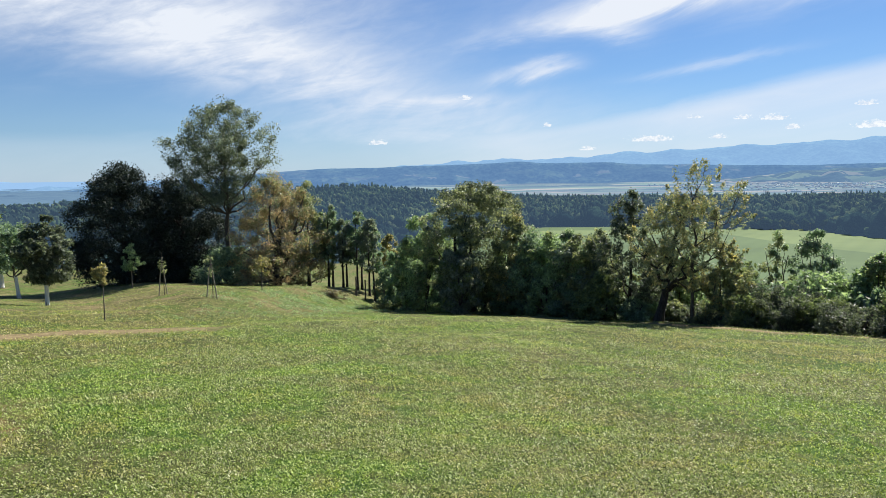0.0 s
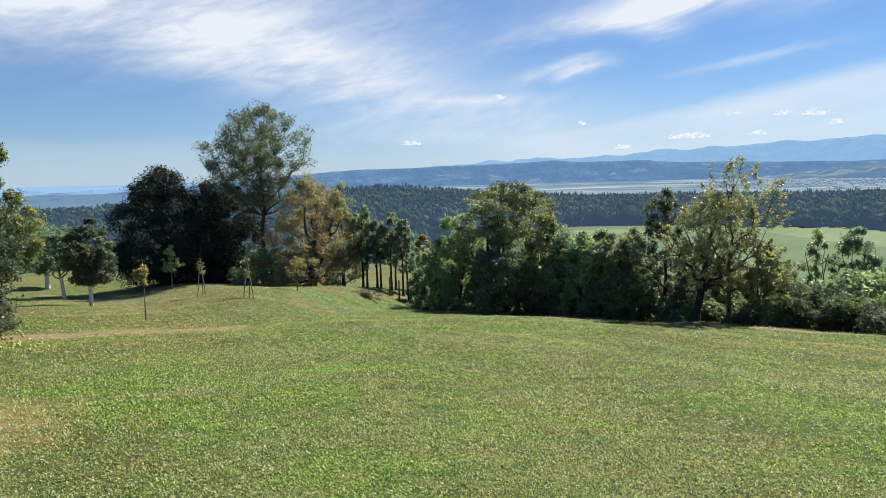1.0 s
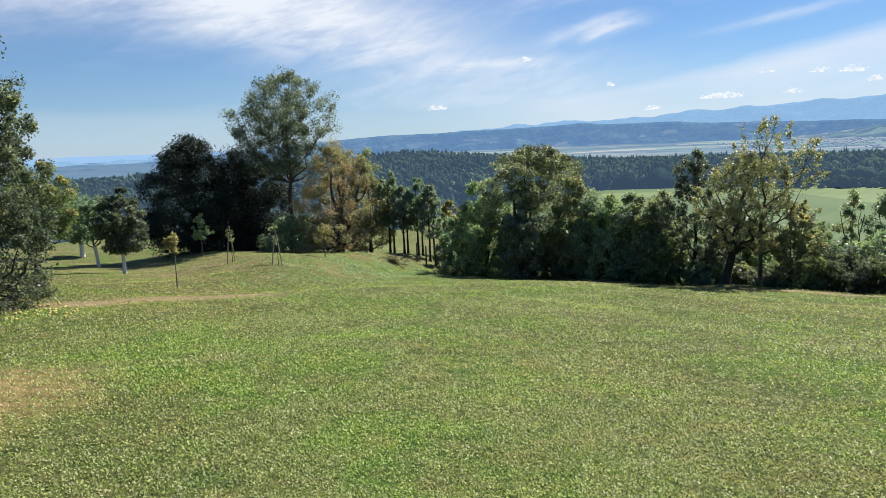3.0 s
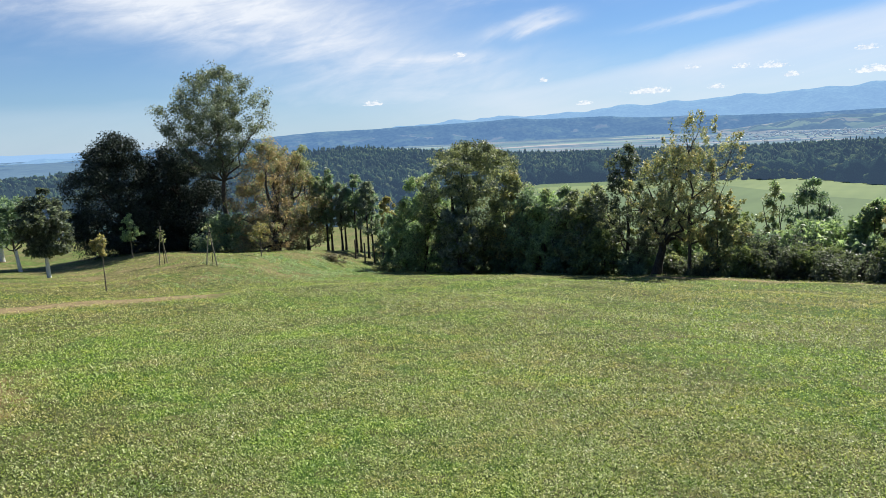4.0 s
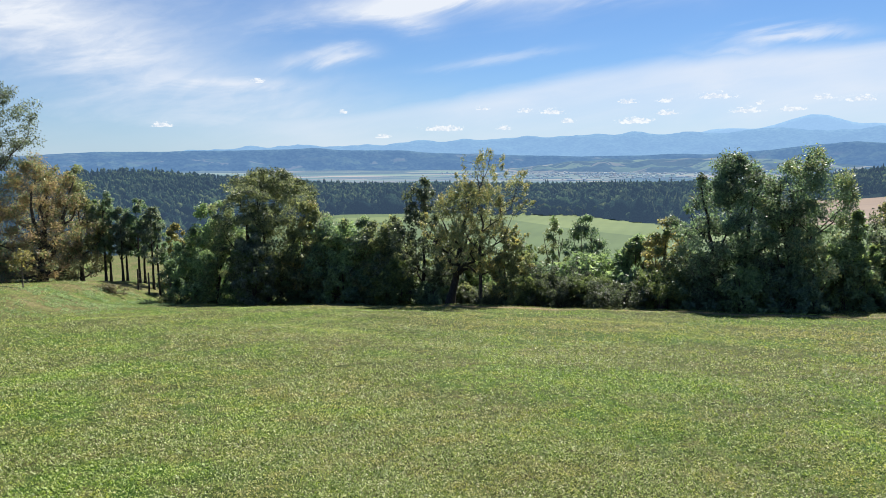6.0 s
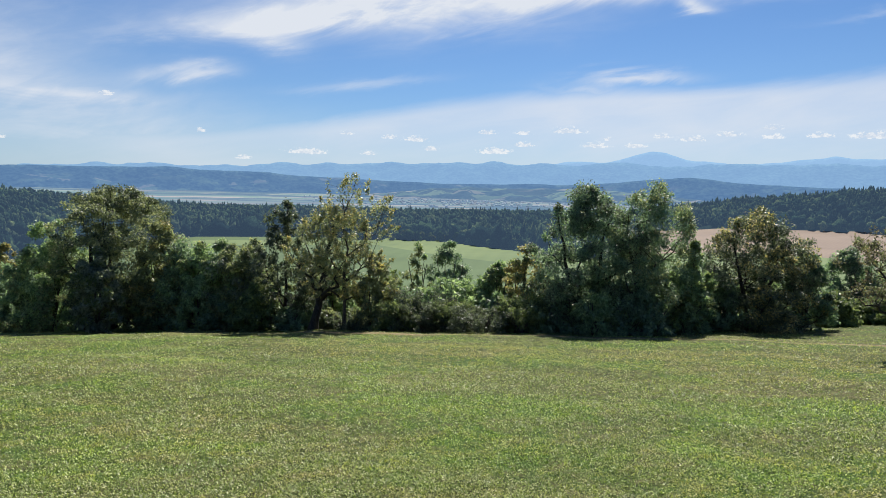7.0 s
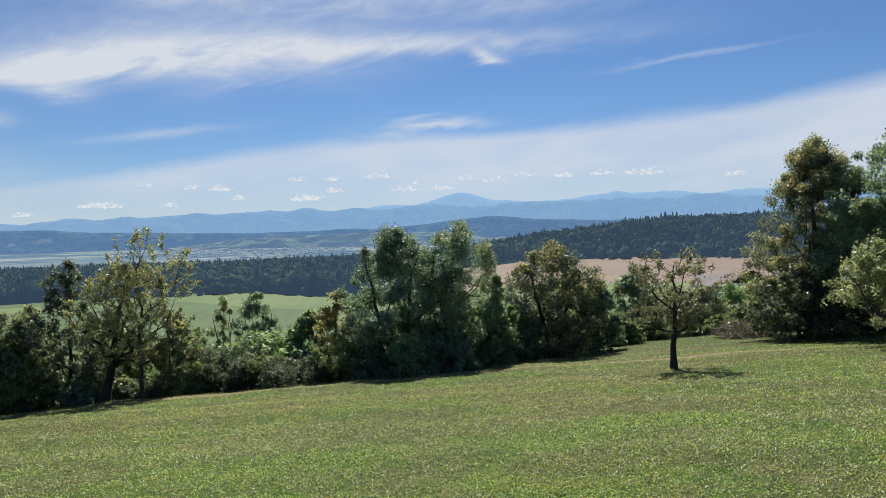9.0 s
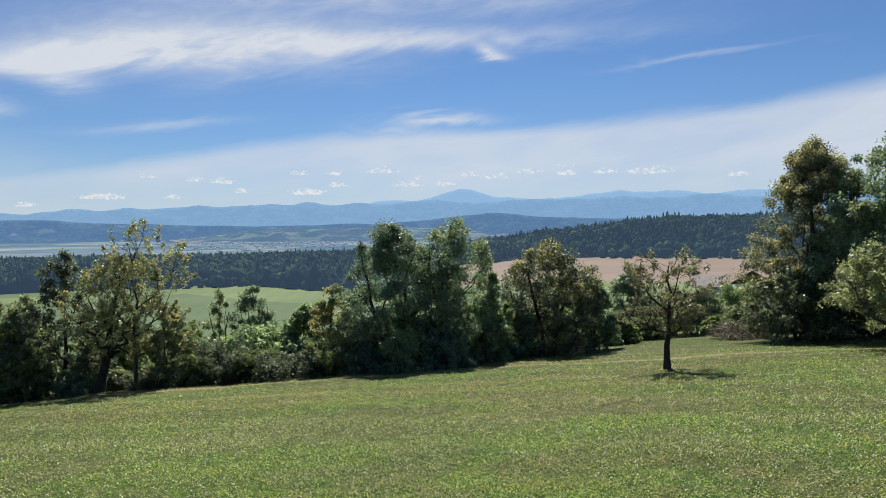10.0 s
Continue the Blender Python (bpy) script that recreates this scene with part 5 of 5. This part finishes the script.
def grass():
    rng = np.random.default_rng(77)
    # arching blades, thinning out with the distance
    x, y, d = sward_places(rng, 430000, 3.6, 30)
    near = rng.random(len(x)) < np.interp(d, [8, 30], [1.0, 0.35])
    x, y, d = x[near], y[near], d[near]
    # the same turf underfoot and behind
    ta, td = rng.random(60000) * math.tau, 6.0 * np.sqrt(rng.random(60000))
    tx, ty = -np.sin(ta) * td, np.cos(ta) * td
    rest = (td < 3.7) | (ty < 1.0)
    x, y, d = np.concatenate([x, tx[rest]]), np.concatenate([y, ty[rest]]), np.concatenate([d, np.maximum(td[rest], 5.0)])
    n = len(x)
    z = height(x, y) - 0.003
    s = 0.0125 * np.sqrt(d) * (0.45 + 0.9 * rng.random(n))
    ang = rng.random(n) * math.tau
    lean = 0.35 + 0.75 * rng.random(n)
    w = s * (0.12 + 0.09 * rng.random(n))
    dx, dy = np.cos(ang), np.sin(ang)
    up = s * (0.30 + 0.50 * rng.random(n))
    twist = rng.normal(0, 0.35, n) * w
    mx, my = x + dx * s * lean * 0.45, y + dy * s * lean * 0.45
    foot = np.stack([x, y, z], 1)
    a = np.stack([mx - dy * w, my + dx * w, z + up * 0.85 + twist], 1)
    b = np.stack([mx + dy * w, my - dx * w, z + up * 0.85 - twist], 1)
    tip = np.stack([x + dx * s * lean, y + dy * s * lean, z + up * (0.55 + 0.6 * rng.random(n))], 1)
    me = mesh_of("grass", np.stack([foot, b, tip, a], 1).reshape(-1, 3), quads=np.arange(4 * n).reshape(n, 4), mats=(BLADE,))
    tagged(new("grass", me), "short mown grass of the meadow, partly dry", "grass", kind="stuff")
    # low leaves of clover and herbs between and beyond them, standing up from the turf
    x, y, d = sward_places(rng, 320000, 4.2, 48)
    n = len(x)
    s = np.minimum(0.0095 * np.sqrt(d), 0.041) * (0.5 + 0.9 * rng.random(n))
    z = height(x, y) + s * 0.45 * rng.random(n)
    ang = rng.random(n) * math.tau
    rise = rng.normal(0.40, 0.35, n)
    roll = rng.normal(0.0, 0.45, n)
    along = np.stack([np.cos(ang) * np.cos(rise), np.sin(ang) * np.cos(rise), np.sin(rise)], 1)
    side = np.stack([-np.sin(ang) * np.cos(roll), np.cos(ang) * np.cos(roll), np.sin(roll)], 1)
    p = np.stack([x, y, z], 1)
    L, W = s[:, None], (s * (0.20 + 0.14 * rng.random(n)))[:, None]
    v = np.stack([p, p + along * L * 0.55 + side * W, p + along * L, p + along * L * 0.55 - side * W], 1).reshape(-1, 3)
    me = mesh_of("weeds", v, quads=np.arange(4 * n).reshape(n, 4), mats=(CLOVER,))
    tagged(new("weeds", me), "low clover and broad-leaved weeds in the grass", "weeds", kind="stuff")
    # taller growth on the bank's face
    m = 2400
    y = rng.normal(34, 5, m)
    x = -8.0 + 0.2 * (y - 17.6) - rng.normal(1.6, 1.3, m)
    patch = np.array([noise.noise(Vector((px * 0.8, py * 0.8, 2.0))) for px, py in zip(x, y)])
    keep = (patch > -0.15 + 0.4 * rng.random(m)) & (y < 41)
    x, y = x[keep], y[keep]
    cents = np.stack([x, y, height(x, y) + 0.05], 1)
    v, q = leaves(rng, cents, 0.14, 10, 0.055, flat=0.4)
    tagged(new("bank_growth", mesh_of("bank_growth", v, quads=q, mats=(LEAF_MID,))), "rough green weeds on the face of the bank", "weeds", kind="stuff")


grass()


def fallen_fruit():
    rng = np.random.default_rng(8)
    bm = bmesh.new()
    bmesh.ops.create_icosphere(bm, subdivisions=2, radius=0.035)
    for v in bm.verts:
        v.co.z *= 0.88
        if v.co.z > 0.02:
            v.co.z -= 0.5 * max(0, 0.016 - math.hypot(v.co.x, v.co.y))
    me = bpy.data.meshes.new("apple")
    bm.to_mesh(me)
    bm.free()
    me.materials.append(APPLE)
    for i in range(32):
        p = spot(rng.uniform(32.5, 37.5), rng.uniform(15.5, 19.5), 0.025)
        ob = new("apple", me)
        ob.location = p
        tagged(ob, "yellow apple fallen in the grass", "apple", "fallen apples")


APPLE = plain("apple_skin", (0.42, 0.36, 0.08), (0.55, 0.45, 0.14), 30.0, 0.45)
fallen_fruit()
